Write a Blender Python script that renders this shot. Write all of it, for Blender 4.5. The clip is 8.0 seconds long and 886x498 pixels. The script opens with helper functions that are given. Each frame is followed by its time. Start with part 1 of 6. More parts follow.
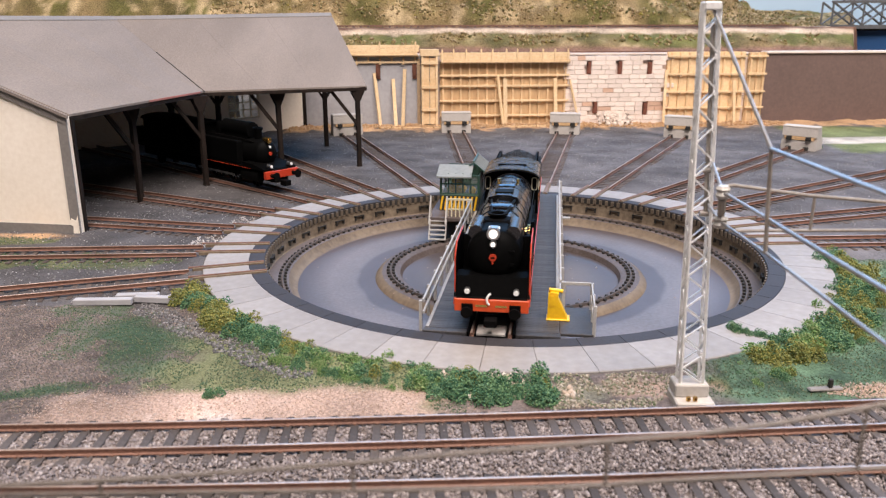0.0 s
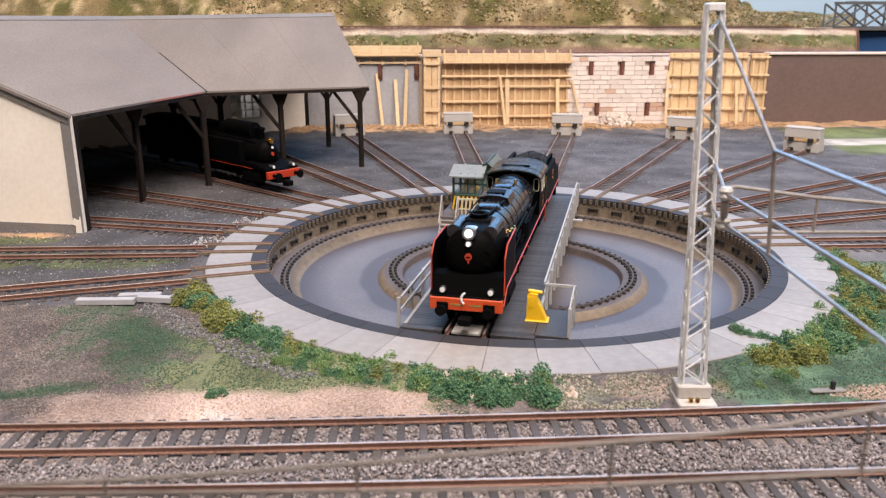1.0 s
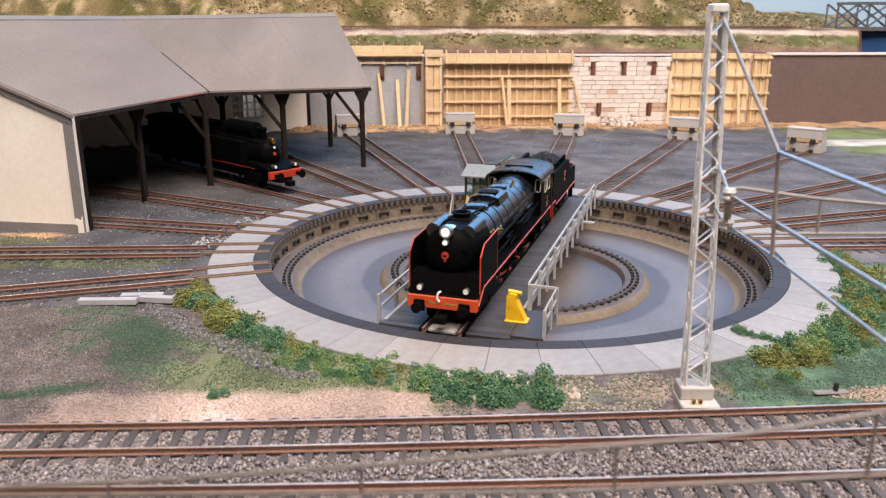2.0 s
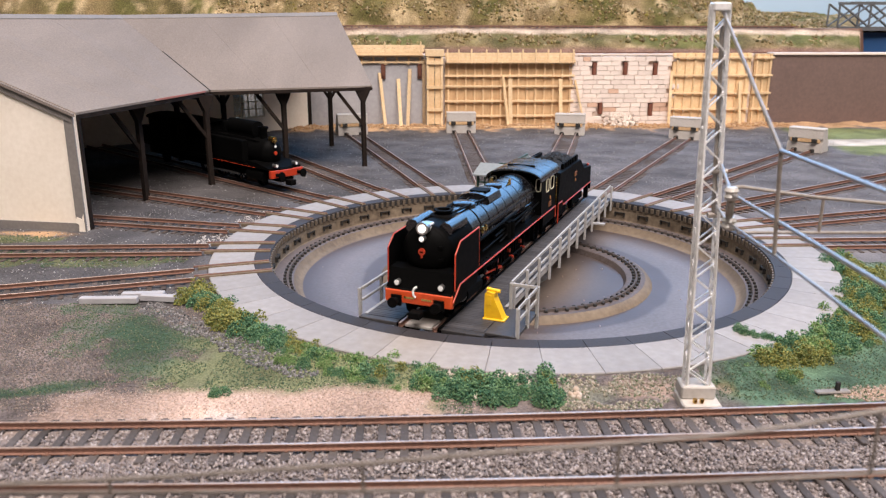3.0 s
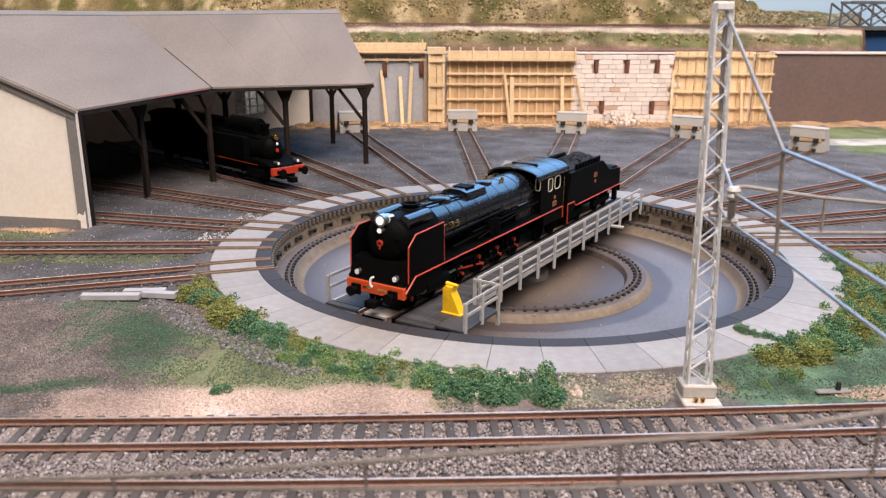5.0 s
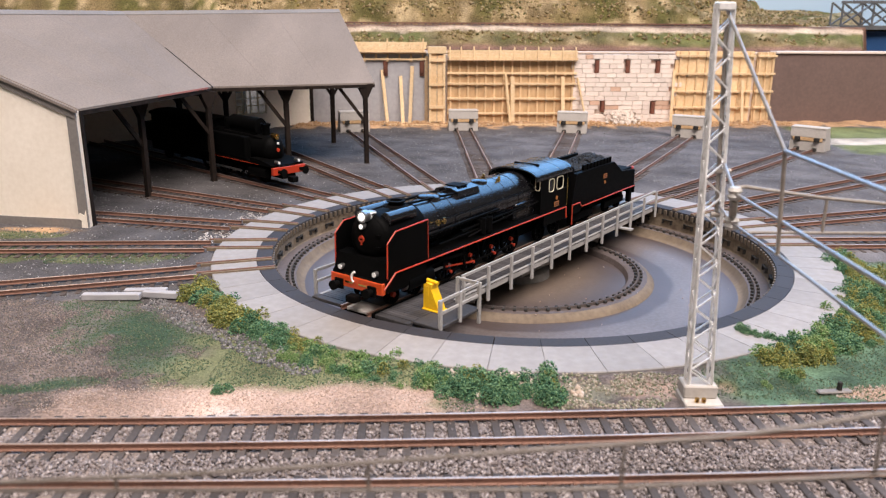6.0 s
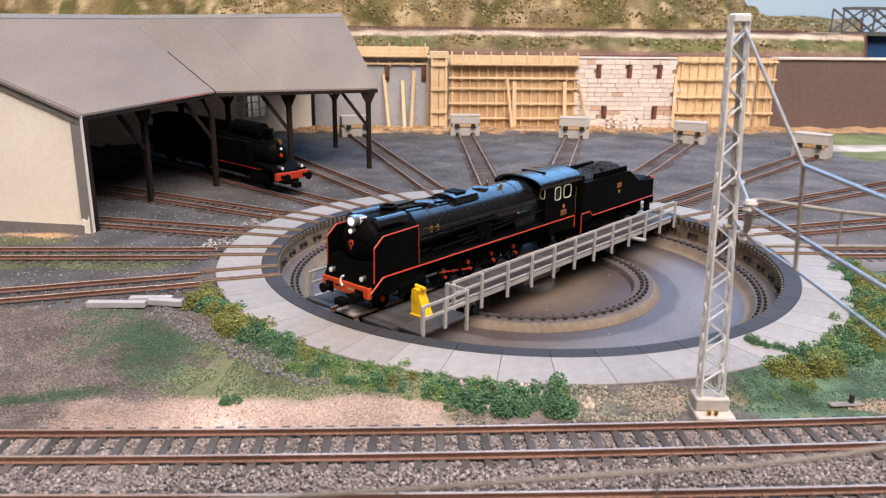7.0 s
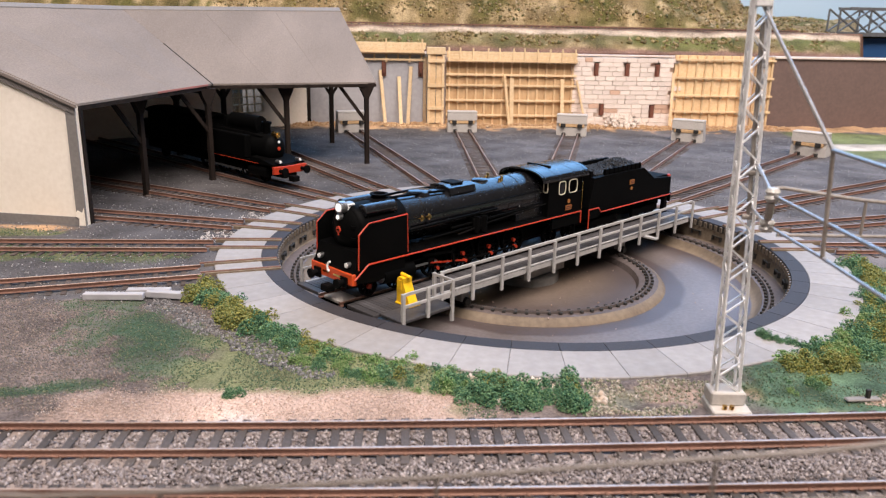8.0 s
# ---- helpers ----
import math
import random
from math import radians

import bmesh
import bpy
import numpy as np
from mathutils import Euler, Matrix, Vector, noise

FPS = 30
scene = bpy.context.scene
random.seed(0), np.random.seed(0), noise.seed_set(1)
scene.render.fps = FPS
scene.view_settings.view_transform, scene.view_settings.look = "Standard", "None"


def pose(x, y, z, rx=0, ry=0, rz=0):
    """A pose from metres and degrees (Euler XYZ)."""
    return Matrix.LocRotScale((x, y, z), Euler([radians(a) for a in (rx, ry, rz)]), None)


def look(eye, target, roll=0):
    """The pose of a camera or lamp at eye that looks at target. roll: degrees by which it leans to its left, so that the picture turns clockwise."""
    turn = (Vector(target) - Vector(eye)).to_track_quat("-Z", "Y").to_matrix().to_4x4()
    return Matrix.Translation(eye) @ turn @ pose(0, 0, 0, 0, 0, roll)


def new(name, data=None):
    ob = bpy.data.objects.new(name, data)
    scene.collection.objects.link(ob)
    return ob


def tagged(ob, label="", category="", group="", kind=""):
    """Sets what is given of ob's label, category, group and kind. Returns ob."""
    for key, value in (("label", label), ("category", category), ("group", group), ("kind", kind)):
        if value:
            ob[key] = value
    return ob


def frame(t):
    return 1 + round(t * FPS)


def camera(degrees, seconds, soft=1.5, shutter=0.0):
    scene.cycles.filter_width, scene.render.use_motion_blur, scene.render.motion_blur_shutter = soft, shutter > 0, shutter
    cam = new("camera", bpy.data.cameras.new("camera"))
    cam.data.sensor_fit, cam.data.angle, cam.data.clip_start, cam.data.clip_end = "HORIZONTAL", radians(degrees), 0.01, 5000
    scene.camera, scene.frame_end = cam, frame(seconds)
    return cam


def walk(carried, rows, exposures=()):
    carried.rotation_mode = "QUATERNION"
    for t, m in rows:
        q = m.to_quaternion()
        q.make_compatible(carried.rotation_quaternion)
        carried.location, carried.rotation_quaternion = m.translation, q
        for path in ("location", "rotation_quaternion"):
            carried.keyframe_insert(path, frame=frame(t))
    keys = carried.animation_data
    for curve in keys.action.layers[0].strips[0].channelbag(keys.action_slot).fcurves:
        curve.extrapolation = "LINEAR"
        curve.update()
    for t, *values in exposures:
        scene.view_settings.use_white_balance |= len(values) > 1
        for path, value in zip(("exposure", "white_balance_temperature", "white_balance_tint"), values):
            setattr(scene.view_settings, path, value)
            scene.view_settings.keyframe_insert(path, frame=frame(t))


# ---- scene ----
# A model railway layout in 1:87. Lengths in the builders below are millimetres; MM turns them into metres.
MM = 0.001
cam = camera(59.4, 8.0, soft=1.2)
cam.data.dof.use_dof, cam.data.dof.focus_distance, cam.data.dof.aperture_fstop = True, 0.5, 27.0
PATH = [
    (0, (-0.03415, -0.48327, 0.13971), (-0.05222, 0.47538, -0.14428), -0.095),
    (0.5, (-0.03441, -0.48295, 0.13944), (-0.05322, 0.47573, -0.14443), -0.047),
    (1, (-0.03466, -0.48339, 0.13985), (-0.05445, 0.47541, -0.14355), 0.015),
    (1.5, (-0.03497, -0.48322, 0.14023), (-0.05576, 0.47555, -0.14317), 0.045),
    (3, (-0.03544, -0.48286, 0.13957), (-0.05778, 0.47579, -0.14412), 0.131),
    (3.5, (-0.03553, -0.48285, 0.13994), (-0.05831, 0.47541, -0.14505), 0.149),
    (4, (-0.03556, -0.48310, 0.14009), (-0.05826, 0.47505, -0.14528), 0.195),
    (4.5, (-0.03578, -0.48310, 0.13981), (-0.05815, 0.47490, -0.14607), 0.323),
    (6, (-0.03623, -0.48300, 0.14015), (-0.05973, 0.47451, -0.14728), 0.372),
    (6.5, (-0.03785, -0.48147, 0.13983), (-0.06042, 0.47621, -0.14711), 0.443),
    (7, (-0.04145, -0.48028, 0.14255), (-0.06162, 0.47826, -0.14172), 0.634),
    (7.5, (-0.04698, -0.47646, 0.14022), (-0.06265, 0.48199, -0.14462), 0.929),
    (8, (-0.04919, -0.47459, 0.13640), (-0.05696, 0.48438, -0.14699), 1.158),
]
TURN = [(0, -97.00), (0.5, -99.44), (1, -101.81), (1.5, -104.14), (3, -111.25), (3.5, -113.50), (4, -115.81), (4.5, -118.16), (6, -125.17), (6.5, -127.56), (7, -129.97), (7.5, -132.46), (8, -134.99)]
walk(cam, [(t, look(eye, target, roll)) for t, eye, target, roll in PATH])

# ---- light: the hall's ceiling lights ----
world = bpy.data.worlds.new("hall_air")
scene.world = world
world.use_nodes = True
world.node_tree.nodes["Background"].inputs[0].default_value = (1.0, 0.93, 0.86, 1)
world.node_tree.nodes["Background"].inputs[1].default_value = 0.08


def ceiling_lamp(name, eye, target, wide, deep, watts, colour):
    lamp = bpy.data.lights.new(name, "AREA")
    lamp.shape, lamp.size, lamp.size_y, lamp.energy, lamp.color = "RECTANGLE", wide, deep, watts, colour
    ob = new(name, lamp)
    ob.matrix_world = look(eye, target)
    return ob


ceiling_lamp("hall_window_light", (0.55, 1.75, 1.3), (0.1, 0.1, 0), 3.0, 1.5, 56, (0.24, 0.53, 1.0))
ceiling_lamp("hall_ceiling_light", (0.3, -0.85, 1.9), (0.0, 0.25, 0), 2.2, 1.4, 114, (1.0, 0.885, 0.835))
scene.view_settings.exposure = 0.1

# ---- materials ----


def shader(name, base, dark=None, grain=400, rough=0.8, metal=0.0, bump=0.3, blotch=25, spec=0.5, coat=0.0, per_object=0.0, depth=0.3, stretch=(1, 1, 1)):
    """A surface of two tones mixed by fine grain and wide blotches, with relief from the grain. grain, blotch: per metre."""
    dark = dark or tuple(c * 0.6 for c in base)
    m = bpy.data.materials.new(name)
    m.use_nodes = True
    n, link = m.node_tree.nodes, m.node_tree.links.new
    p = n["Principled BSDF"]
    coord, mapping = n.new("ShaderNodeTexCoord"), n.new("ShaderNodeMapping")
    mapping.inputs["Scale"].default_value = stretch
    link(coord.outputs["Object"], mapping.inputs["Vector"])
    fine, wide = n.new("ShaderNodeTexNoise"), n.new("ShaderNodeTexNoise")
    fine.inputs["Scale"].default_value, fine.inputs["Detail"].default_value = grain, 6
    wide.inputs["Scale"].default_value, wide.inputs["Detail"].default_value = blotch, 4
    link(mapping.outputs[0], fine.inputs["Vector"])
    link(mapping.outputs[0], wide.inputs["Vector"])
    both = n.new("ShaderNodeMath")
    both.operation = "ADD"
    link(fine.outputs["Fac"], both.inputs[0])
    link(wide.outputs["Fac"], both.inputs[1])
    ramp = n.new("ShaderNodeMapRange")
    ramp.inputs["From Min"].default_value, ramp.inputs["From Max"].default_value = 0.72, 1.28
    link(both.outputs[0], ramp.inputs["Value"])
    mix = n.new("ShaderNodeMix")
    mix.data_type = "RGBA"
    mix.inputs["A"].default_value, mix.inputs["B"].default_value = (*dark, 1), (*base, 1)
    link(ramp.outputs[0], mix.inputs["Factor"])
    tone = mix.outputs["Result"]
    if per_object:
        info, hue = n.new("ShaderNodeObjectInfo"), n.new("ShaderNodeHueSaturation")
        rng = n.new("ShaderNodeMapRange")
        rng.inputs["To Min"].default_value, rng.inputs["To Max"].default_value = 1 - per_object, 1 + per_object
        link(info.outputs["Random"], rng.inputs["Value"])
        link(rng.outputs[0], hue.inputs["Value"])
        link(tone, hue.inputs["Color"])
        tone = hue.outputs["Color"]
    link(tone, p.inputs["Base Color"])
    p.inputs["Metallic"].default_value, p.inputs["Specular IOR Level"].default_value = metal, spec
    p.inputs["Coat Weight"].default_value = coat
    gloss = n.new("ShaderNodeMapRange")
    gloss.inputs["To Min"].default_value, gloss.inputs["To Max"].default_value = max(0.02, rough - 0.1), min(1, rough + 0.1)
    link(fine.outputs["Fac"], gloss.inputs["Value"])
    link(gloss.outputs[0], p.inputs["Roughness"])
    if bump:
        b = n.new("ShaderNodeBump")
        b.inputs["Strength"].default_value, b.inputs["Distance"].default_value = bump, depth * MM
        link(fine.outputs["Fac"], b.inputs["Height"])
        link(b.outputs[0], p.inputs["Normal"])
    return m


def islands(name, colours, rough=0.9, grain=1500):
    """Loose grains and leaves: one colour out of several for each grain."""
    m = shader(name, (0.5, 0.5, 0.5), grain=grain, rough=rough, bump=0.2, spec=0.2)
    n, link = m.node_tree.nodes, m.node_tree.links.new
    geo, ramp = n.new("ShaderNodeNewGeometry"), n.new("ShaderNodeValToRGB")
    while len(ramp.color_ramp.elements) < len(colours):
        ramp.color_ramp.elements.new(0.5)
    for k, c in enumerate(colours):
        ramp.color_ramp.elements[k].position, ramp.color_ramp.elements[k].color = k / max(1, len(colours) - 1), (*c, 1)
    link(geo.outputs["Random Per Island"], ramp.inputs[0])
    link(ramp.outputs[0], n["Principled BSDF"].inputs["Base Color"])
    return m


def glowing(name, colour, power):
    m = bpy.data.materials.new(name)
    m.use_nodes = True
    p = m.node_tree.nodes["Principled BSDF"]
    p.inputs["Base Color"].default_value, p.inputs["Emission Color"].default_value = (*colour, 1), (*colour, 1)
    p.inputs["Emission Strength"].default_value = power
    return m


def painted_cover(name, grain=900, bump=0.8, depth=0.6, rough=0.95):
    """Ground cover in the colours of the mesh's attribute "cover", with grain."""
    m = shader(name, (0.5, 0.5, 0.5), grain=grain, rough=rough, bump=bump, depth=depth, spec=0.15)
    n, link = m.node_tree.nodes, m.node_tree.links.new
    p = n["Principled BSDF"]
    at, mul = n.new("ShaderNodeAttribute"), n.new("ShaderNodeMix")
    at.attribute_name = "cover"
    mul.data_type, mul.blend_type = "RGBA", "MULTIPLY"
    mul.inputs["Factor"].default_value = 1.0
    src = p.inputs["Base Color"].links[0].from_socket
    for node in n:
        if node.type == "MIX" and node != mul:
            node.inputs["A"].default_value, node.inputs["B"].default_value = (0.45, 0.45, 0.45, 1), (1.5, 1.5, 1.5, 1)
    link(at.outputs["Color"], mul.inputs["A"])
    link(src, mul.inputs["B"])
    link(mul.outputs["Result"], p.inputs["Base Color"])
    return m


def ring_stained(m, stops):
    """Adds stained and darker rings about the pit's middle: stops of (radius in mm, tone)."""
    n, link = m.node_tree.nodes, m.node_tree.links.new
    p = n["Principled BSDF"]
    coord, far, wob, add, span, ramp, mul = (n.new("ShaderNode" + k) for k in ("TexCoord", "VectorMath", "TexNoise", "Math", "MapRange", "ValToRGB", "Mix"))
    far.operation, add.operation, mul.data_type, mul.blend_type = "LENGTH", "MULTIPLY_ADD", "RGBA", "MULTIPLY"
    wob.inputs["Scale"].default_value = 22
    add.inputs[1].default_value = 0.008
    mul.inputs["Factor"].default_value = 1.0
    link(coord.outputs["Object"], far.inputs[0])
    link(coord.outputs["Object"], wob.inputs["Vector"])
    link(wob.outputs["Fac"], add.inputs[0])
    link(far.outputs["Value"], add.inputs[2])
    span.inputs["From Min"].default_value, span.inputs["From Max"].default_value = 0.004, 0.16 + 0.004
    link(add.outputs[0], span.inputs["Value"])
    link(span.outputs[0], ramp.inputs[0])
    while len(ramp.color_ramp.elements) < len(stops):
        ramp.color_ramp.elements.new(0.5)
    for e, (r, tone) in zip(ramp.color_ramp.elements, stops):
        e.position, e.color = r / 160, (*tone, 1)
    src = p.inputs["Base Color"].links[0].from_socket
    link(src, mul.inputs["A"])
    link(ramp.outputs[0], mul.inputs["B"])
    link(mul.outputs["Result"], p.inputs["Base Color"])


CONCRETE = shader("pale_concrete", (0.305, 0.285, 0.275), (0.225, 0.203, 0.187), 200, 0.7, bump=0.12, blotch=20, per_object=0.07)
RIM = shader("dark_rim_stone", (0.05, 0.046, 0.05), (0.028, 0.025, 0.027), 700, 0.65, bump=0.2, per_object=0.15, spec=0.2)
PITFLOOR = shader("weathered_pit_concrete", (0.17, 0.148, 0.145), (0.095, 0.077, 0.067), 500, 0.42, bump=0.06, blotch=11, spec=0.3)
ring_stained(PITFLOOR, ((0, (0.75, 0.62, 0.45)), (45, (0.95, 0.85, 0.7)), (66, (0.55, 0.5, 0.48)), (99, (0.58, 0.52, 0.52)), (101.5, (1.0, 0.99, 0.99)), (118, (1.12, 1.1, 1.1)), (127, (0.82, 0.78, 0.78)), (136, (0.55, 0.48, 0.46))))
PITWALL = shader("stained_pit_wall", (0.25, 0.195, 0.135), (0.1, 0.072, 0.048), 300, 0.8, bump=0.3, blotch=38)
LEDGE = shader("mauve_grey_ledge", (0.135, 0.11, 0.105), (0.075, 0.058, 0.052), 400, 0.6, bump=0.15, blotch=24, spec=0.25)
BANK = shader("tan_stained_bank", (0.2, 0.155, 0.11), (0.12, 0.09, 0.065), 300, 0.7, bump=0.15, blotch=30, spec=0.25)
RINGTAN = shader("rust_stained_ring", (0.115, 0.088, 0.062), (0.055, 0.04, 0.029), 400, 0.6, bump=0.2, blotch=40)
# Plain black parts, and the shade painted under the pit rim.
DULLBLACK = shader("dull_black", (0.03, 0.026, 0.022), (0.012, 0.011, 0.01), 600, 0.8)
RUSTRAIL = shader("rusty_rail_side", (0.24, 0.125, 0.088), (0.12, 0.062, 0.045), 900, 0.6, metal=0.1, bump=0.3)
RAILTOP = shader("worn_bright_rail_head", (0.46, 0.37, 0.32), (0.27, 0.18, 0.135), 900, 0.35, metal=0.4, bump=0.1)
OCHRE = shader("ochre_rail_bed", (0.2, 0.15, 0.1), (0.11, 0.078, 0.052), 500, 0.8)
SLEEPER = shader("dark_brown_sleeper", (0.105, 0.08, 0.07), (0.055, 0.042, 0.037), 600, 0.8, per_object=0.25)
SLEEPERGREY = shader("grey_weathered_sleeper", (0.1, 0.086, 0.082), (0.052, 0.045, 0.043), 600, 0.75, per_object=0.25, spec=0.2)
ROOF = shader("grey_felt_roof", (0.255, 0.216, 0.19), (0.17, 0.144, 0.127), 900, 0.9, spec=0.15, bump=0.25, blotch=13, stretch=(1.4, 0.5, 0.3))
TIMBERDARK = shader("dark_creosoted_timber", (0.028, 0.019, 0.015), (0.009, 0.007, 0.006), 300, 0.8, spec=0.12, stretch=(6, 6, 1))
PLASTER = shader("cream_plaster", (0.86, 0.785, 0.685), (0.77, 0.69, 0.585), 300, 0.9, bump=0.25, blotch=22)
GREYTRIM = shader("grey_painted_trim", (0.23, 0.21, 0.195), (0.17, 0.155, 0.145), 500, 0.8)
TIMBER = shader("fresh_yellow_timber", (0.78, 0.57, 0.34), (0.62, 0.42, 0.225), 350, 0.8, per_object=0.14, bump=0.3)
TIMBERSHEET = shader("orange_board_sheathing", (0.64, 0.43, 0.235), (0.46, 0.285, 0.14), 250, 0.8, bump=0.3, blotch=35, stretch=(1, 1, 0.3))
FADEDRED = shader("faded_red_batten", (0.42, 0.16, 0.13), (0.3, 0.12, 0.1), 500, 0.8)
TIMBERPALE = shader("pale_timber", (0.8, 0.61, 0.38), (0.64, 0.45, 0.25), 350, 0.8, per_object=0.1)
TIMBEROLD = shader("grey_old_timber", (0.5, 0.36, 0.22), (0.32, 0.22, 0.13), 350, 0.85, per_object=0.15)
WALLGREY = shader("blue_grey_concrete", (0.40, 0.39, 0.40), (0.31, 0.3, 0.31), 200, 0.85, blotch=20)
BRICK = shader("pale_rose_stone", (0.82, 0.72, 0.65), (0.7, 0.58, 0.5), 600, 0.85, per_object=0.1, bump=0.3)
BRICKTAN = shader("tan_rose_stone", (0.62, 0.42, 0.31), (0.5, 0.32, 0.23), 600, 0.85, per_object=0.12, bump=0.3)
MORTAR = shader("rosy_mortar", (0.7, 0.58, 0.5), (0.58, 0.46, 0.38), 500, 0.9)
BROWNWALL = shader("maroon_brown_board", (0.17, 0.112, 0.098), (0.125, 0.083, 0.073), 250, 0.75, blotch=9)
RUST = shader("rusted_iron", (0.16, 0.055, 0.03), (0.07, 0.025, 0.016), 500, 0.8)
BLOCK = shader("cast_concrete_block", (0.52, 0.485, 0.45), (0.41, 0.375, 0.34), 500, 0.8, per_object=0.05)
BLACK = shader("satin_black_paint", (0.003, 0.003, 0.003), (0.002, 0.002, 0.002), 500, 0.5, bump=0.03, blotch=40, spec=0.03)
BOILERBLACK = shader("polished_black_boiler_paint", (0.005, 0.005, 0.006), (0.003, 0.003, 0.004), 500, 0.24, bump=0.03, blotch=30, spec=0.95)
MATTBLACK = shader("matt_black", (0.004, 0.0035, 0.0035), (0.002, 0.002, 0.002), 400, 0.7, spec=0.05)
COAL = islands("broken_coal", ((0.008, 0.008, 0.008), (0.03, 0.03, 0.032)), 0.5)
RED = shader("signal_red_paint", (0.46, 0.04, 0.012), (0.36, 0.03, 0.01), 500, 0.45, bump=0.03)
BEAMRED = shader("orange_red_beam_paint", (0.62, 0.075, 0.012), (0.5, 0.055, 0.01), 500, 0.45, bump=0.03)
SLOTRUST = shader("brick_red_rust", (0.24, 0.085, 0.05), (0.12, 0.045, 0.03), 500, 0.85)
BRASS = shader("polished_brass", (0.75, 0.52, 0.2), (0.6, 0.38, 0.12), 500, 0.25, metal=1.0, bump=0)
STEEL = shader("bright_steel", (0.5, 0.5, 0.5), (0.35, 0.34, 0.33), 500, 0.3, metal=0.9, bump=0.05)
PLATE = shader("orange_brass_plate", (0.5, 0.2, 0.05), (0.38, 0.14, 0.035), 500, 0.4, metal=0.4)
CREAM = shader("cream_window_frame", (0.75, 0.68, 0.5), rough=0.5, bump=0)
WHITE = shader("white_enamel", (0.85, 0.85, 0.83), (0.75, 0.75, 0.73), rough=0.3, bump=0)
LENS = glowing("lit_headlamp_lens", (1.0, 0.98, 0.93), 0.65)
GREYPAINT = shader("light_grey_paint", (0.43, 0.415, 0.40), (0.31, 0.295, 0.28), 500, 0.6, per_object=0.06)
DECK = shader("dark_deck_plank", (0.075, 0.07, 0.072), (0.035, 0.032, 0.032), 500, 0.55, per_object=0.3, spec=0.3)
DECKPLATE = shader("grey_deck_plate", (0.23, 0.215, 0.2), (0.15, 0.14, 0.13), 500, 0.6)
YELLOW = shader("yellow_paint", (0.83, 0.5, 0.012), (0.7, 0.38, 0.01), 500, 0.4, bump=0.05)
GREEN = shader("dark_green_paint", (0.03, 0.075, 0.05), (0.018, 0.045, 0.03), 400, 0.5)
HUTROOF = shader("pale_grey_roof_sheet", (0.25, 0.265, 0.255), (0.18, 0.19, 0.185), 400, 0.7)
ZINC = shader("aluminium_paint", (0.8, 0.785, 0.77), (0.58, 0.565, 0.545), 600, 0.38, metal=0.08, bump=0.2)
TUBE = shader("nickel_wire", (0.46, 0.44, 0.43), (0.33, 0.31, 0.29), 500, 0.33, metal=0.6, bump=0.1)
BRONZE = shader("dull_bronze_wire", (0.36, 0.32, 0.28), (0.23, 0.195, 0.165), 500, 0.45, metal=0.3, bump=0.1)
INSULATOR = shader("grey_glazed_insulator", (0.55, 0.53, 0.5), (0.4, 0.37, 0.33), rough=0.15, bump=0)
TRUSS = shader("grey_bridge_steel", (0.12, 0.125, 0.13), (0.07, 0.072, 0.076), 300, 0.6)
SKYBOARD = shader("painted_sky_board", (0.50, 0.66, 0.82), (0.42, 0.60, 0.79), 3, 0.9, bump=0, blotch=1.5)
BLUEBOARD = shader("deep_blue_board", (0.012, 0.07, 0.2), (0.01, 0.055, 0.16), 20, 0.6, bump=0)
HALLFLOOR = shader("grey_hall_floor", (0.25, 0.24, 0.23), (0.18, 0.17, 0.165), 20, 0.6, bump=0, blotch=2)
# Opaque pane in place of clear glass; the cab's darkness is its colour.
SHADEPANE = shader("cab_shade_pane", (0.012, 0.013, 0.014), rough=0.12, bump=0, spec=0.3)
DARKWIRE = shader("dull_brown_wire", (0.22, 0.19, 0.165), (0.14, 0.115, 0.095), 500, 0.5, metal=0.3, bump=0.1)
GLASS = bpy.data.materials.new("window_glass")
GLASS.use_nodes = True
GLASS.node_tree.nodes["Principled BSDF"].inputs["Base Color"].default_value = (0.75, 0.8, 0.8, 1)
GLASS.node_tree.nodes["Principled BSDF"].inputs["Transmission Weight"].default_value = 0.9
GLASS.node_tree.nodes["Principled BSDF"].inputs["Roughness"].default_value = 0.05
BALLAST = islands("mixed_ballast_stone", ((0.07, 0.062, 0.062), (0.33, 0.29, 0.28), (0.155, 0.13, 0.126), (0.25, 0.215, 0.21), (0.1, 0.085, 0.083), (0.45, 0.4, 0.385), (0.19, 0.155, 0.147)))
PEBBLE = islands("grey_yard_grit", ((0.06, 0.06, 0.062), (0.45, 0.43, 0.42), (0.10, 0.096, 0.10), (0.17, 0.16, 0.16), (0.08, 0.078, 0.08), (0.26, 0.25, 0.245)))
LEAFDARK = islands("blue_green_foliage", ((0.025, 0.07, 0.042), (0.08, 0.18, 0.1), (0.04, 0.11, 0.065), (0.2, 0.33, 0.18), (0.13, 0.22, 0.09), (0.05, 0.14, 0.085)))
LEAFOLIVE = islands("olive_yellow_foliage", ((0.1, 0.11, 0.025), (0.34, 0.31, 0.09), (0.18, 0.19, 0.05), (0.09, 0.13, 0.045), (0.3, 0.31, 0.13)))
LEAFBRIGHT = islands("bright_green_foliage", ((0.05, 0.12, 0.04), (0.18, 0.31, 0.10), (0.08, 0.16, 0.05), (0.33, 0.42, 0.2), (0.15, 0.18, 0.07)))
TURF = islands("mixed_green_turf", ((0.03, 0.075, 0.045), (0.1, 0.135, 0.075), (0.05, 0.1, 0.06), (0.17, 0.165, 0.1), (0.04, 0.08, 0.055)))
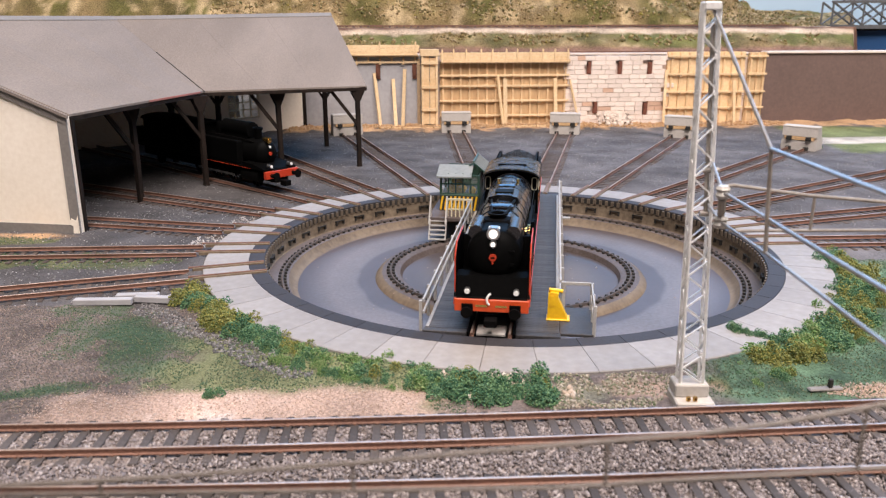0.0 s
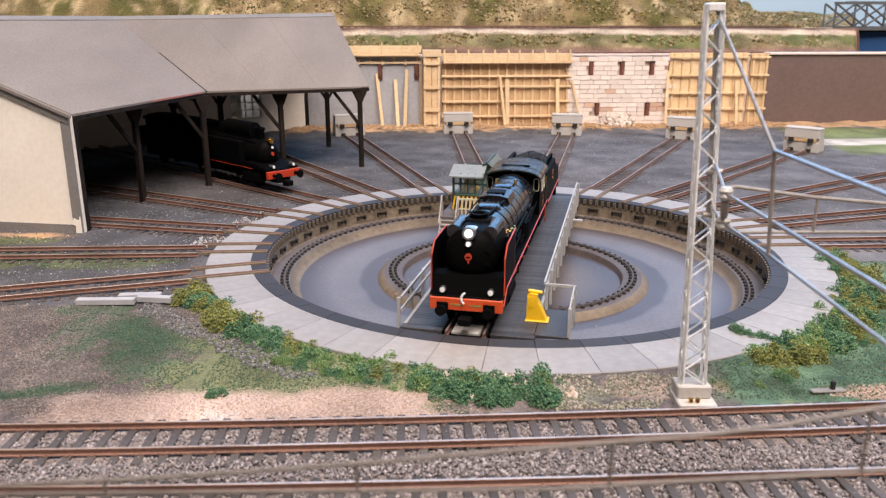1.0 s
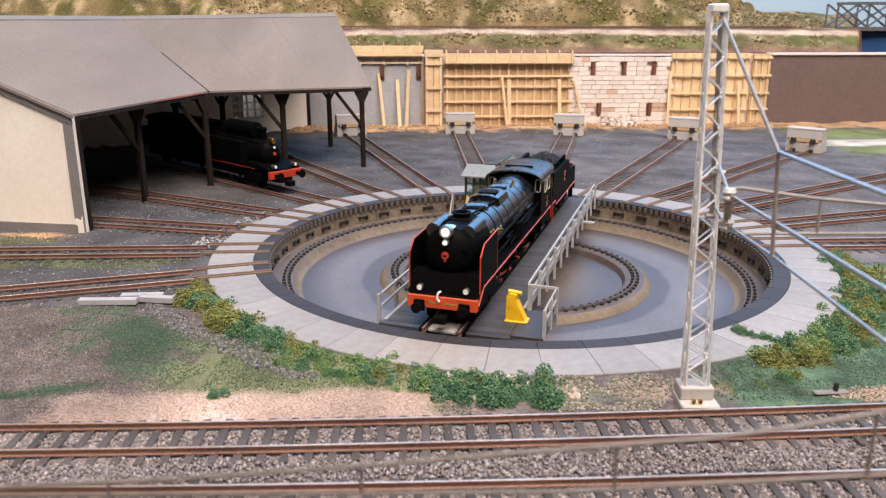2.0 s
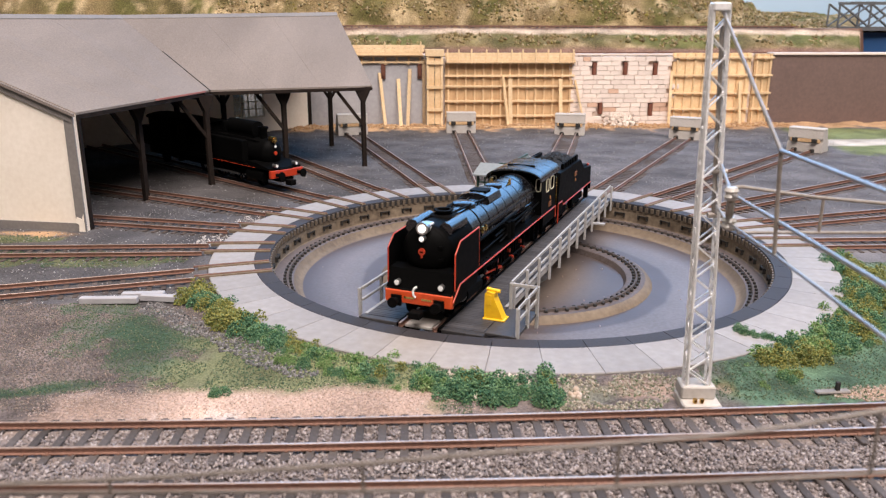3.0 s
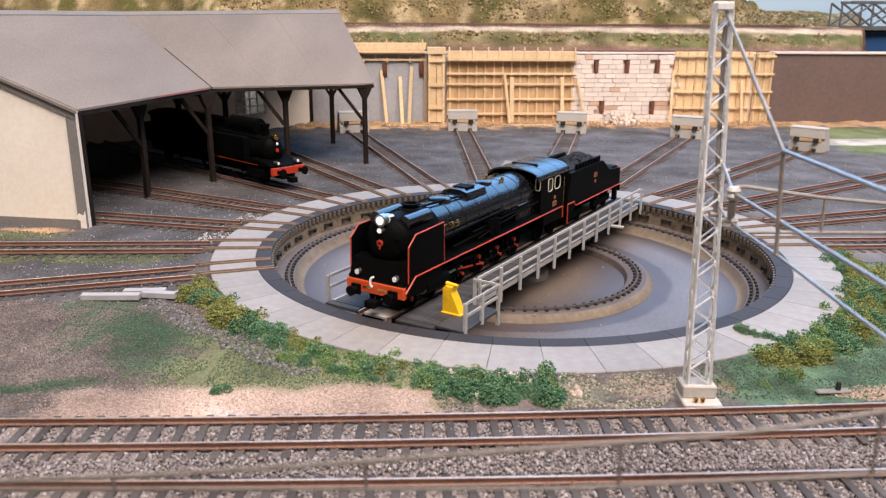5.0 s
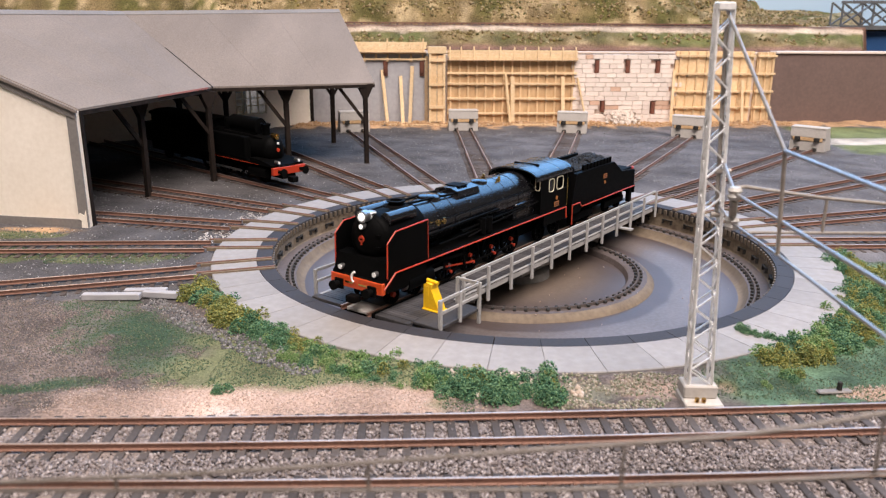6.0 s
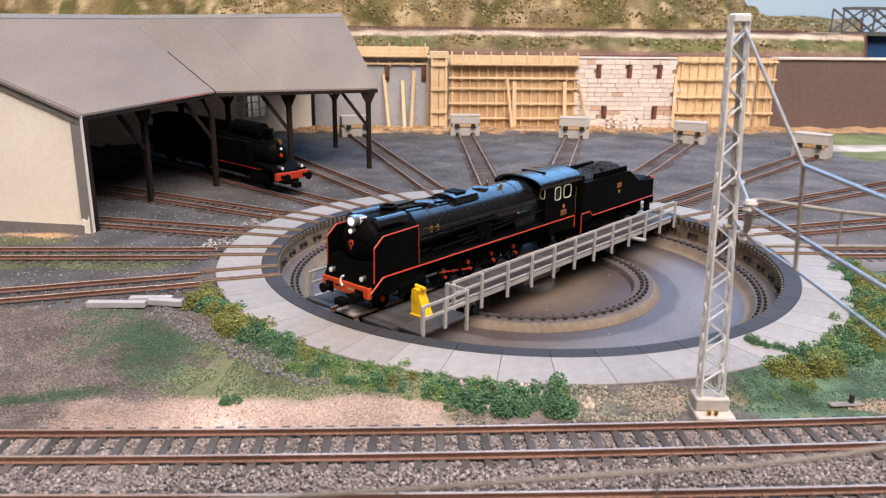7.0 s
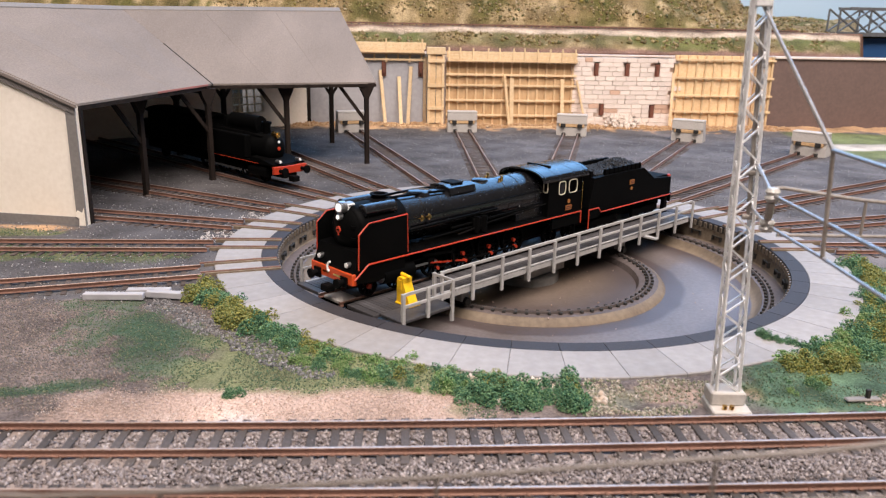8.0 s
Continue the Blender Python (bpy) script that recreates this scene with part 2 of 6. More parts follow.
DRYTURF = islands("dry_heath_turf", ((0.16, 0.13, 0.12), (0.1, 0.092, 0.092), (0.23, 0.18, 0.155), (0.115, 0.11, 0.09), (0.13, 0.115, 0.115), (0.3, 0.225, 0.185)))
SANDGRAIN = islands("rosy_sand_grain", ((0.4, 0.29, 0.235), (0.46, 0.36, 0.3), (0.34, 0.24, 0.19), (0.5, 0.44, 0.4)))
RUBBLE = islands("earth_rubble", ((0.38, 0.22, 0.11), (0.5, 0.33, 0.18), (0.3, 0.17, 0.09), (0.56, 0.42, 0.28)))
HILLTURF = islands("autumn_hill_scrub", ((0.12, 0.10, 0.035), (0.3, 0.215, 0.11), (0.07, 0.08, 0.03), (0.19, 0.125, 0.065), (0.42, 0.33, 0.2), (0.22, 0.18, 0.04)))

# ---- builders ----


def polar(r, a, z=0.0):
    return (r * math.cos(radians(a)), r * math.sin(radians(a)), z)


def at_mm(x, y, z=0.0, rx=0, ry=0, rz=0):
    return pose(x * MM, y * MM, z * MM, rx, ry, rz)


def thing(name, label, category, m=None, group="", kind=""):
    ob = tagged(new(name), label, category, group, kind)
    ob.empty_display_size = 0.01
    if m is not None:
        ob.matrix_basis = m
    return ob


def mesh_of(name, bm, mat, smooth=False):
    bmesh.ops.scale(bm, vec=(MM, MM, MM), verts=bm.verts)
    me = bpy.data.meshes.new(name)
    bm.to_mesh(me)
    bm.free()
    me.materials.append(mat)
    if smooth:
        me.polygons.foreach_set("use_smooth", [True] * len(me.polygons))
        me.set_sharp_from_angle(angle=radians(35))
    return me


def part(name, bm, mat, parent=None, label="", smooth=False, m=None):
    ob = new(name, mesh_of(name, bm, mat, smooth))
    return placed(ob, parent, label, m)


def placed(ob, parent=None, label="", m=None):
    ob.parent = parent
    if m is not None:
        ob.matrix_basis = m
    return tagged(ob, label)


def box(bm, x0, x1, y0, y1, z0, z1, bevel=0.0):
    vs = [bm.verts.new((x, y, z)) for z in (z0, z1) for x, y in ((x0, y0), (x1, y0), (x1, y1), (x0, y1))]
    fs = [bm.faces.new([vs[k] for k in f]) for f in ((3, 2, 1, 0), (4, 5, 6, 7), (0, 1, 5, 4), (1, 2, 6, 5), (2, 3, 7, 6), (3, 0, 4, 7))]
    if bevel:
        bmesh.ops.bevel(bm, geom=list({e for f in fs for e in f.edges}), offset=bevel, segments=1, affect="EDGES", profile=0.5)
    return bm


def slab(*a, bevel=0.0):
    return box(bmesh.new(), *a, bevel=bevel)


def rod(bm, p, q, r, r2=None, n=10):
    p, q = Vector(p), Vector(q)
    d = q - p
    m = Matrix.Translation((p + q) / 2) @ d.to_track_quat("Z", "Y").to_matrix().to_4x4()
    bmesh.ops.create_cone(bm, cap_ends=True, segments=n, radius1=r, radius2=r if r2 is None else r2, depth=d.length, matrix=m)
    return bm


def pipe(bm, points, r, n=8):
    for p, q in zip(points, points[1:]):
        rod(bm, p, q, r, n=n)
    for p in points[1:-1]:
        bmesh.ops.create_icosphere(bm, subdivisions=1, radius=r * 1.03, matrix=Matrix.Translation(p))
    return bm


def bar(bm, p, q, w, h):
    """A straight batten of section w by h from p to q."""
    p, q = Vector(p), Vector(q)
    d = q - p
    m = Matrix.Translation((p + q) / 2) @ d.to_track_quat("Z", "Y").to_matrix().to_4x4()
    bmesh.ops.create_cube(bm, size=1, matrix=m @ Matrix.Diagonal((w, h, d.length, 1)))
    return bm


def prism(bm, outline, axis, d0, d1):
    """An outline of (u, v) pushed along an axis: y: (x, z), x: (y, z), z: (x, y)."""
    put = {"y": lambda u, v, d: (u, d, v), "x": lambda u, v, d: (d, u, v), "z": lambda u, v, d: (u, v, d)}[axis]
    a, b = ([bm.verts.new(put(u, v, d)) for u, v in outline] for d in (d0, d1))
    bm.faces.new(a[::-1]), bm.faces.new(b)
    for k in range(len(a)):
        bm.faces.new((a[k - 1], a[k], b[k], b[k - 1]))
    bmesh.ops.recalc_face_normals(bm, faces=bm.faces)
    return bm


def lathe(profile, n=96, a0=0.0, a1=360.0, close=False):
    """A profile of (radius, height) swept about the z axis."""
    bm = bmesh.new()
    full = a1 - a0 >= 360
    steps = n if full else n + 1
    rings = [[bm.verts.new(polar(r, a0 + (a1 - a0) * k / n, z)) for r, z in profile] for k in range(steps)]
    m = len(profile)
    for k in range(n):
        a, b = rings[k], rings[(k + 1) % steps]
        for j in range(m if close else m - 1):
            bm.faces.new((a[j], b[j], b[(j + 1) % m], a[(j + 1) % m]))
    if close and not full:
        bm.faces.new(rings[0]), bm.faces.new(rings[-1][::-1])
    bmesh.ops.remove_doubles(bm, verts=bm.verts, dist=1e-5)
    bmesh.ops.recalc_face_normals(bm, faces=bm.faces)
    return bm


def lattice(x, y, size, seed):
    """Smooth random heights between -1 and 1 over the plane, with cells of that size."""
    table = np.random.RandomState(seed).uniform(-1, 1, (64, 64))
    u, v = np.asarray(x) / size + 1000, np.asarray(y) / size + 1000
    i, j = np.floor(u).astype(int), np.floor(v).astype(int)
    f, g = u - i, v - j
    f, g = f * f * (3 - 2 * f), g * g * (3 - 2 * g)
    t = lambda a, b: table[a % 64, b % 64]
    return (t(i, j) * (1 - f) + t(i + 1, j) * f) * (1 - g) + (t(i, j + 1) * (1 - f) + t(i + 1, j + 1) * f) * g


def cloudy(x, y, size, seed):
    return (lattice(x, y, size, seed) + 0.5 * lattice(x, y, size / 2.1, seed + 1) + 0.25 * lattice(x, y, size / 4.3, seed + 2)) / 1.4


OCTA = np.array([(1, 0, 0), (-1, 0, 0), (0, 1, 0), (0, -1, 0), (0, 0, 1), (0, 0, -1)], float)
OCTAFACES = np.array([(0, 2, 4), (2, 1, 4), (1, 3, 4), (3, 0, 4), (2, 0, 5), (1, 2, 5), (3, 1, 5), (0, 3, 5)])


def grains(name, where, sizes, mat, seed=0, flat=0.8, jag=0.35):
    """One mesh of many small uneven stones or leaf clumps, at places in mm."""
    rng = np.random.RandomState(seed)
    where = np.asarray(where, float)
    count = len(where)
    axis = rng.normal(size=(count, 4))
    axis /= np.linalg.norm(axis, axis=1, keepdims=True)
    w, x, y, z = axis.T
    turn = np.stack([1 - 2 * (y * y + z * z), 2 * (x * y - z * w), 2 * (x * z + y * w), 2 * (x * y + z * w), 1 - 2 * (x * x + z * z), 2 * (y * z - x * w),
                     2 * (x * z - y * w), 2 * (y * z + x * w), 1 - 2 * (x * x + y * y)], 1).reshape(count, 3, 3)
    shape = OCTA[None] * (1 + jag * rng.uniform(-1, 1, (count, 6, 1))) * np.array([1, 1, flat])
    verts = (np.einsum("nij,nkj->nki", turn, shape) * np.asarray(sizes, float).reshape(-1, 1, 1) + where[:, None]) * MM
    faces = OCTAFACES[None] + 6 * np.arange(count)[:, None, None]
    me = bpy.data.meshes.new(name)
    me.vertices.add(count * 6)
    me.vertices.foreach_set("co", verts.ravel())
    me.loops.add(count * 24)
    me.loops.foreach_set("vertex_index", faces.ravel())
    me.polygons.add(count * 8)
    me.polygons.foreach_set("loop_start", np.arange(count * 8) * 3)
    me.update(calc_edges=True)
    me.materials.append(mat)
    return me


def field(name, x0, x1, y0, y1, step, height, colour, mat, keep=None):
    """A sheet of ground over a rectangle: height(x, y) in mm, colour(x, y) into the attribute "cover"; keep(x, y) says where there is ground."""
    nx, ny = int((x1 - x0) / step) + 1, int((y1 - y0) / step) + 1
    gx, gy = np.meshgrid(np.linspace(x0, x1, nx), np.linspace(y0, y1, ny), indexing="ij")
    z = height(gx, gy)
    verts = np.stack([gx, gy, z], -1).reshape(-1, 3) * MM
    k = (np.arange(nx - 1)[:, None] * ny + np.arange(ny - 1)[None]).ravel()
    quads = np.stack([k, k + ny, k + ny + 1, k + 1], 1)
    if keep is not None:
        quads = quads[keep(gx, gy).ravel()[quads].any(1)]
    me = bpy.data.meshes.new(name)
    me.vertices.add(len(verts))
    me.vertices.foreach_set("co", verts.ravel())
    me.loops.add(quads.size)
    me.loops.foreach_set("vertex_index", quads.ravel())
    me.polygons.add(len(quads))
    me.polygons.foreach_set("loop_start", np.arange(len(quads)) * 4)
    me.polygons.foreach_set("use_smooth", [True] * len(quads))
    me.update(calc_edges=True)
    rgb = np.concatenate([colour(gx, gy).reshape(-1, 3), np.ones((len(verts), 1))], 1)
    layer = me.attributes.new("cover", "FLOAT_COLOR", "POINT")
    layer.data.foreach_set("color", rgb.ravel())
    me.materials.append(mat)
    return new(name, me)


def pieces(name, me, parent, places, label=""):
    """Objects of their own on one mesh, as parts of parent."""
    return [placed(new(name, me), parent, label, m) for m in places]


R_PIT, R_RIM, R_OUT = 155.0, 164.4, 190.5
TRACK_ANGLES = [93.8 + 15 * k for k in range(-6, 8)]


def front_line(x):
    return 8.47e-5 * x * x + 0.0804 * x - 232.4


def near_line(x):
    return 8.03e-5 * x * x + 0.0661 * x - 274.6


# ---- the hall round the layout ----
tagged(part("floor", slab(-1700, 1900, -1500, 2000, -1050, -1000), HALLFLOOR), "grey smooth hall floor under the layout", kind="structure")
table = thing("baseboard", "wooden baseboard carrying the model layout", "table", kind="structure")
part("board", slab(-760, 960, -430, 1330, -48, -34), TIMBEROLD, table)
for x, y in ((-700, -380), (900, -380), (-700, 1280), (900, 1280)):
    part("leg", slab(x - 25, x + 25, y - 25, y + 25, -1000, -48), TIMBEROLD, table)

# ---- ground ----


def blend(a, b, w):
    w = np.clip(w, 0, 1)[..., None]
    return a * (1 - w) + b * w


def ground_height(x, y):
    r = np.hypot(x, y)
    z = -3.6 + 0.7 * cloudy(x, y, 40, 3) + 0.35 * cloudy(x, y, 7, 8)
    front = np.clip((-150 - y) / 40, 0, 1) * np.clip((y + 224) / 10, 0, 1)
    z = z + front * (0.6 + 1.0 * cloudy(x, y, 22, 5))
    z = np.where(y > 540, z + np.clip((y - 545 - 0.083 * x) / 40, 0, 1) * (3 + 2.5 * cloudy(x, y, 16, 6)), z)
    z = np.where(y < -25, z + np.clip((R_OUT + 16 - r) / 12, 0, 1) * 2.6, z)
    z = np.where(r < R_OUT - 1, -6.5, z)
    return z


def turf_patch(x, y):
    """Above zero inside the large dark green turf patch and the strip beside the sand."""
    w = 0.55 * cloudy(x, y, 14, 12) + 0.3 * cloudy(x, y, 45, 11)
    patch = 1.05 - np.hypot((x + 186 + 0.6 * (y + 150)) / 36, (y + 148) / 44) + w
    strip = 1 - np.hypot((x + 212 - 0.7 * (y + 206)) / 34, (y + 206 - 0.3 * (x + 205)) / 7) + 0.6 * w
    return np.maximum(patch, strip)


def sand_bank(x, y):
    """Above zero on the pale sand along the track."""
    w = 7 * cloudy(x, y, 14, 12)
    return np.minimum(np.minimum((-200 - y + 0.16 * np.abs(x + 140) * (x < -140) * -1 + 0.6 * w) / 4, (x + 200 + 0.45 * (y + 227) * -1 + w) / 8), (-32 - x + 2 * w) / 15)


def ground_colour(x, y):
    r, n1, n2, n3 = np.hypot(x, y), cloudy(x, y, 45, 11), cloudy(x, y, 14, 12), cloudy(x, y, 80, 13)
    w = 14 * n2
    # Ash is toned darker towards the left, in place of shade near the shed.
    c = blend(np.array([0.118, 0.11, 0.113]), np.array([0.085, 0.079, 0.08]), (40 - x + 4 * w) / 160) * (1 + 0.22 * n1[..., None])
    tan, green = np.array([0.45, 0.29, 0.17]), np.array([0.05, 0.082, 0.052])
    sand, scrub = np.array([0.37, 0.27, 0.22]), np.array([0.15, 0.122, 0.112])
    light_green, ballast = np.array([0.145, 0.152, 0.08]), np.array([0.2, 0.165, 0.15])
    c = blend(c, tan, (y - 556 - 0.083 * x + 1.6 * w) / 14)
    south = np.clip((-104 - y + w) / 14, 0, 1)
    c = blend(c, scrub * (1 + 0.45 * n2 + 0.3 * lattice(x, y, 4, 19))[..., None], south)
    c = blend(c, np.array([0.34, 0.23, 0.165]), south * (n1 - 0.2 + 0.5 * n2) * 2.4 * np.clip((-205 - x) / 10, 0, 1))
    c = blend(c, green * (1 + 0.35 * n1 + 0.4 * n2)[..., None], turf_patch(x, y) * 1.8)
    c = blend(c, light_green, south * np.clip((x + 168 + w) / 20, 0, 1) * np.clip((-x - 38) / 8, 0, 1) * np.clip((-145 - y - 0.25 * (x + 90) + w) / 14, 0, 1))
    c = blend(c, light_green * 0.8, (1 - np.hypot((x + 285) / 70, (y + 28) / 17) + 0.6 * n2) * 3)
    c = blend(c, light_green * 0.8, (1 - np.hypot((x + 350) / 45, (y - 16) / 10) + 0.5 * n2) * 3)
    c = blend(c, tan * 0.9, (1 - np.hypot((x + 330) / 34, (y - 30) / 9) + 0.5 * n2) * 2)
    c = blend(c, sand * (1 + 0.12 * n1)[..., None], np.clip(sand_bank(x, y), 0, 1))
    c = blend(c, np.array([0.4, 0.34, 0.31]), np.clip(sand_bank(x, y), 0, 1) * (n2 + 0.5 * n1 - 0.3) * 2.5)
    east = np.clip((x - 60 + w) / 20, 0, 1) * np.clip((-20 - y + w) / 12, 0, 1)
    c = blend(c, green * 1.65 * (1 + 0.5 * n2 + 0.35 * lattice(x, y, 5, 18))[..., None], east)
    c = blend(c, np.array([0.17, 0.16, 0.08]), east * (n1 + n2 - 0.55) * 2)
    c = blend(c, sand * np.array([1, 0.95, 0.85]), (1 - np.hypot((x - 138) / 26, (y + 199) / 7) + 0.4 * n2) * 4)
    c = blend(c, sand * 0.9, (1 - np.hypot((x - 45) / 22, (y + 200) / 9) + 0.6 * n2) * 3)
    c = blend(c, np.array([0.2, 0.19, 0.15]), (1 - np.hypot((x - 14) / 16, (y + 205) / 9) + 0.5 * n2) * 3)
    c = blend(c, np.array([0.17, 0.19, 0.085]), np.clip((x - 395) / 15, 0, 1) * np.clip((y - 385 + w) / 10, 0, 1) * (1 - np.clip((y - 590) / 10, 0, 1)))
    c = blend(c, np.array([0.5, 0.44, 0.37]), np.clip((x - 385) / 20, 0, 1) * np.clip(1.3 - np.abs(y - 476 - 0.1 * (x - 450)) / 22, 0, 1) * 3)
    c = blend(c, ballast, (front_line(x) + 11 + 0.2 * w - y) / 4)
    return np.clip(c, 0.01, 1)


COVER = painted_cover("scattered_ground_cover")
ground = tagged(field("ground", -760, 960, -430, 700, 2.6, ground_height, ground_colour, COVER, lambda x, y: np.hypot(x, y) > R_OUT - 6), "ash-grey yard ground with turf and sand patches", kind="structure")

# ---- the hillside behind the wall ----


def hill_height(x, y):
    v = y - 0.083 * x
    n = cloudy(x, y, 90, 21) * 5 + cloudy(x, y, 24, 24) * 2.5
    bank = 92 + 35 * np.clip((v - 688) / 62, 0, 1) ** 0.9
    bank = bank + np.clip((v - 690) / 15, 0, 1) * np.clip((755 - v) / 15, 0, 1) * n * 0.6
    top = np.clip((470 + 0.25 * (y - 900) - x + 8 * n) / 210, 0, 1)
    top = top * top * (3 - 2 * top)
    hill = np.clip((v - 795) / 330, 0, 1) ** 0.8 * (25 + 250 * top) + np.clip((v - 800) / 40, 0, 1) * n * 1.4
    z = bank + hill
    gap = np.clip((x - 566 - 0.45 * (v - 690) - 1.5 * n) / 18, 0, 1) * np.clip((v - 668) / 10, 0, 1)
    return z * (1 - gap) + 20 * gap


def hill_colour(x, y):
    n1, n2, v = cloudy(x, y, 60, 31), cloudy(x, y, 18, 32), y - 0.083 * x
    c = np.broadcast_to(np.array([0.25, 0.18, 0.09]), (*x.shape, 3))
    c = blend(c, np.array([0.115, 0.105, 0.035]), 0.35 + 1.6 * n1)
    c = blend(c, np.array([0.46, 0.35, 0.2]), (n2 - 0.1) * 2.2)
    c = blend(c, np.array([0.13, 0.13, 0.045]), np.clip((v - 700) / 8, 0, 1) * np.clip((735 - v) / 6, 0, 1) * (0.7 + n1))
    c = blend(c, np.array([0.56, 0.43, 0.31]), np.clip((v - 731 + 3 * n2) / 3, 0, 1) * np.clip((757 - v) / 3, 0, 1))
    c = blend(c, np.array([0.18, 0.10, 0.07]), np.clip((v - 744) / 3, 0, 1) * np.clip((796 - v) / 8, 0, 1))
    c = blend(c, np.array([0.24, 0.14, 0.10]), np.clip((700 - v + 3 * n2) / 4, 0, 1))
    c = blend(c, np.array([0.55, 0.46, 0.38]), np.clip((628 - v) / 4, 0, 1))
    return np.clip(c, 0.01, 1)


tagged(field("hillside", -760, 960, 560, 1330, 5, hill_height, hill_colour, painted_cover("hill_cover", 500, 1.0, 2.5), lambda x, y: y > 617 + 0.083 * x),
       "brown and green scrub hillside above the wall", kind="structure")
rng = np.random.RandomState(4)
hx, hy = rng.uniform(-420, 640, 30000), rng.uniform(640, 1120, 30000)
hv = hy - 0.083 * hx
ok = ((hv > 703) & (hv < 731) | (hv > 800)) & (cloudy(hx, hy, 30, 41) > -0.15) & (hx < 515 + 0.4 * (hv - 690))
hx, hy = hx[ok], hy[ok]
tagged(new("hill_scrub", grains("hill_scrub", np.stack([hx, hy, hill_height(hx, hy) + 0.5], 1), rng.uniform(0.8, 3.4, len(hx)), HILLTURF, 5, 0.6)),
       "autumn brown and olive scrub on the hillside", "scrub", kind="stuff")
rng = np.random.RandomState(45)
hx, hy = rng.uniform(-420, 560, 5200), rng.uniform(690, 1150, 5200)
hv = hy - 0.083 * hx
ok = ((hv > 708) & (hv < 728) | (hv > 800)) & (cloudy(hx, hy, 46, 47) > 0.05) & (hx < 505 + 0.4 * (hv - 690))
hx, hy = hx[ok], hy[ok]
tagged(new("hill_bushes", grains("hill_bushes", np.stack([hx, hy, hill_height(hx, hy) + 1], 1), rng.uniform(1.4, 4.8, len(hx)), HILLTURF, 48, 0.6, 0.5)),
       "olive and rust low bushes on the hillside", "scrub", kind="stuff")
tagged(part("backdrop", slab(-1300, 1900, 1340, 1350, -200, 460), SKYBOARD), "pale blue painted sky backdrop board", kind="structure")
tagged(part("backdrop_board", slab(596, 960, 830, 836, -20, 121), BLUEBOARD), "deep blue board below the truss bridge", kind="structure")


def upper_track(v0, z, x0, x1):
    t = thing("upper_track", "rusty brown far track on the hillside", "railway track")
    for d in (-8.7, 8.7):
        part("rail", box(bmesh.new(), x0, x1, v0 + d - 0.5, v0 + d + 0.5, z, z + 2.2), RUSTRAIL, t)
    me = mesh_of("sleeper", slab(-1.3, 1.3, -14, 14, 0, 1.4), SLEEPER)
    pieces("sleeper", me, t, [at_mm(x, v0, z - 0.9) for x in np.arange(x0 + 3, x1, 11.0)])
    t.matrix_basis = pose(0, 0, 0, 0, 0, math.degrees(math.atan(0.083)))


upper_track(655, 92.6, -420, 700)
upper_track(772, 128.4, -420, 560)


def truss_bridge():
    b = thing("truss_bridge", "grey steel lattice truss railway bridge", "bridge", at_mm(560, 815, 129.5, rz=3))
    n, span = 4, 50
    for y in (0, 34):
        part("bottom_chord", slab(0, n * span, y - 1.5, y + 1.5, -6, 0), TRUSS, b)
        part("top_chord", slab(span * 0.3, n * span, y - 1.5, y + 1.5, 34, 38), TRUSS, b)
        for k in range(n):
            for p, q in (((k * span, y, 0), (k * span + span, y, 35)), ((k * span + span, y, 0), (k * span, y, 35))):
                part("diagonal", bar(bmesh.new(), p, q, 4.2, 2), TRUSS, b)
            part("post", slab(k * span - 1.2, k * span + 1.2, y - 1, y + 1, 0, 35), TRUSS, b)
    part("deck", slab(0, n * span, 0, 34, -9, -6.1), MATTBLACK, b)
    part("pier", slab(-14, -2, -4, 38, -100, -2), BLOCK, b)


truss_bridge()

# ---- the turntable pit ----
pit = thing("turntable_pit", "round concrete turntable pit with dark stone rim", "turntable pit", kind="structure")
part("pit_floor", lathe([(136.2, -20.4), (86, -20.6), (82, -20.7), (60, -21), (0, -21)], 128), PITFLOOR, pit, "grey weathered concrete pit floor", True)
part("pit_wall", lathe([(155.2, -0.9), (155.0, -14.2), (154.4, -14.8)], 128), PITWALL, pit, "tan stained pit wall", True)
part("ledge", lathe([(154.6, -14.8), (142.2, -14.9), (141.4, -15.2)], 128), LEDGE, pit, "mauve grey rail ledge", True)
part("bank", lathe([(141.5, -15.1), (139.5, -18.4), (137.6, -20.0), (136, -20.5)], 128), BANK, pit, "tan stained sloping bank", True)
part("inner_ring", lathe([(87.5, -21), (85.8, -18.6), (83.4, -17.0), (82.6, -16.7)], 128), BANK, pit, "tan stained ring slope", True)
part("inner_ring", lathe([(82.8, -16.75), (82, -16.6), (72.5, -16.6), (71, -17.4), (69.5, -21.2)], 128), LEDGE, pit, "mauve grey raised inner rail ring", True)
part("pivot_plate", lathe([(0, -15.5), (19, -15.5), (21, -16.3), (21.5, -21.2)], 64), DECKPLATE, pit, "round grey pivot plate", True)
for r, z in ((145.2, -14.9), (77.3, -16.6)):
    part("ring_rail", lathe([(r - 0.9, z - 0.1), (r - 0.5, z + 1.5), (r + 0.5, z + 1.5), (r + 0.9, z - 0.1)], 128), SLEEPER, pit, "", True)
chair = mesh_of("rail_chair", box(slab(-2.6, -0.9, -0.9, 0.9, 0, 1.5, bevel=0.25), 0.9, 2.6, -0.9, 0.9, 0, 1.5, 0.25), DULLBLACK)
pieces("rail_chair", chair, pit, [Matrix.Rotation(radians(a), 4, "Z") @ at_mm(145.2, 0, -14.9) for a in np.arange(0, 360, 2.4)])
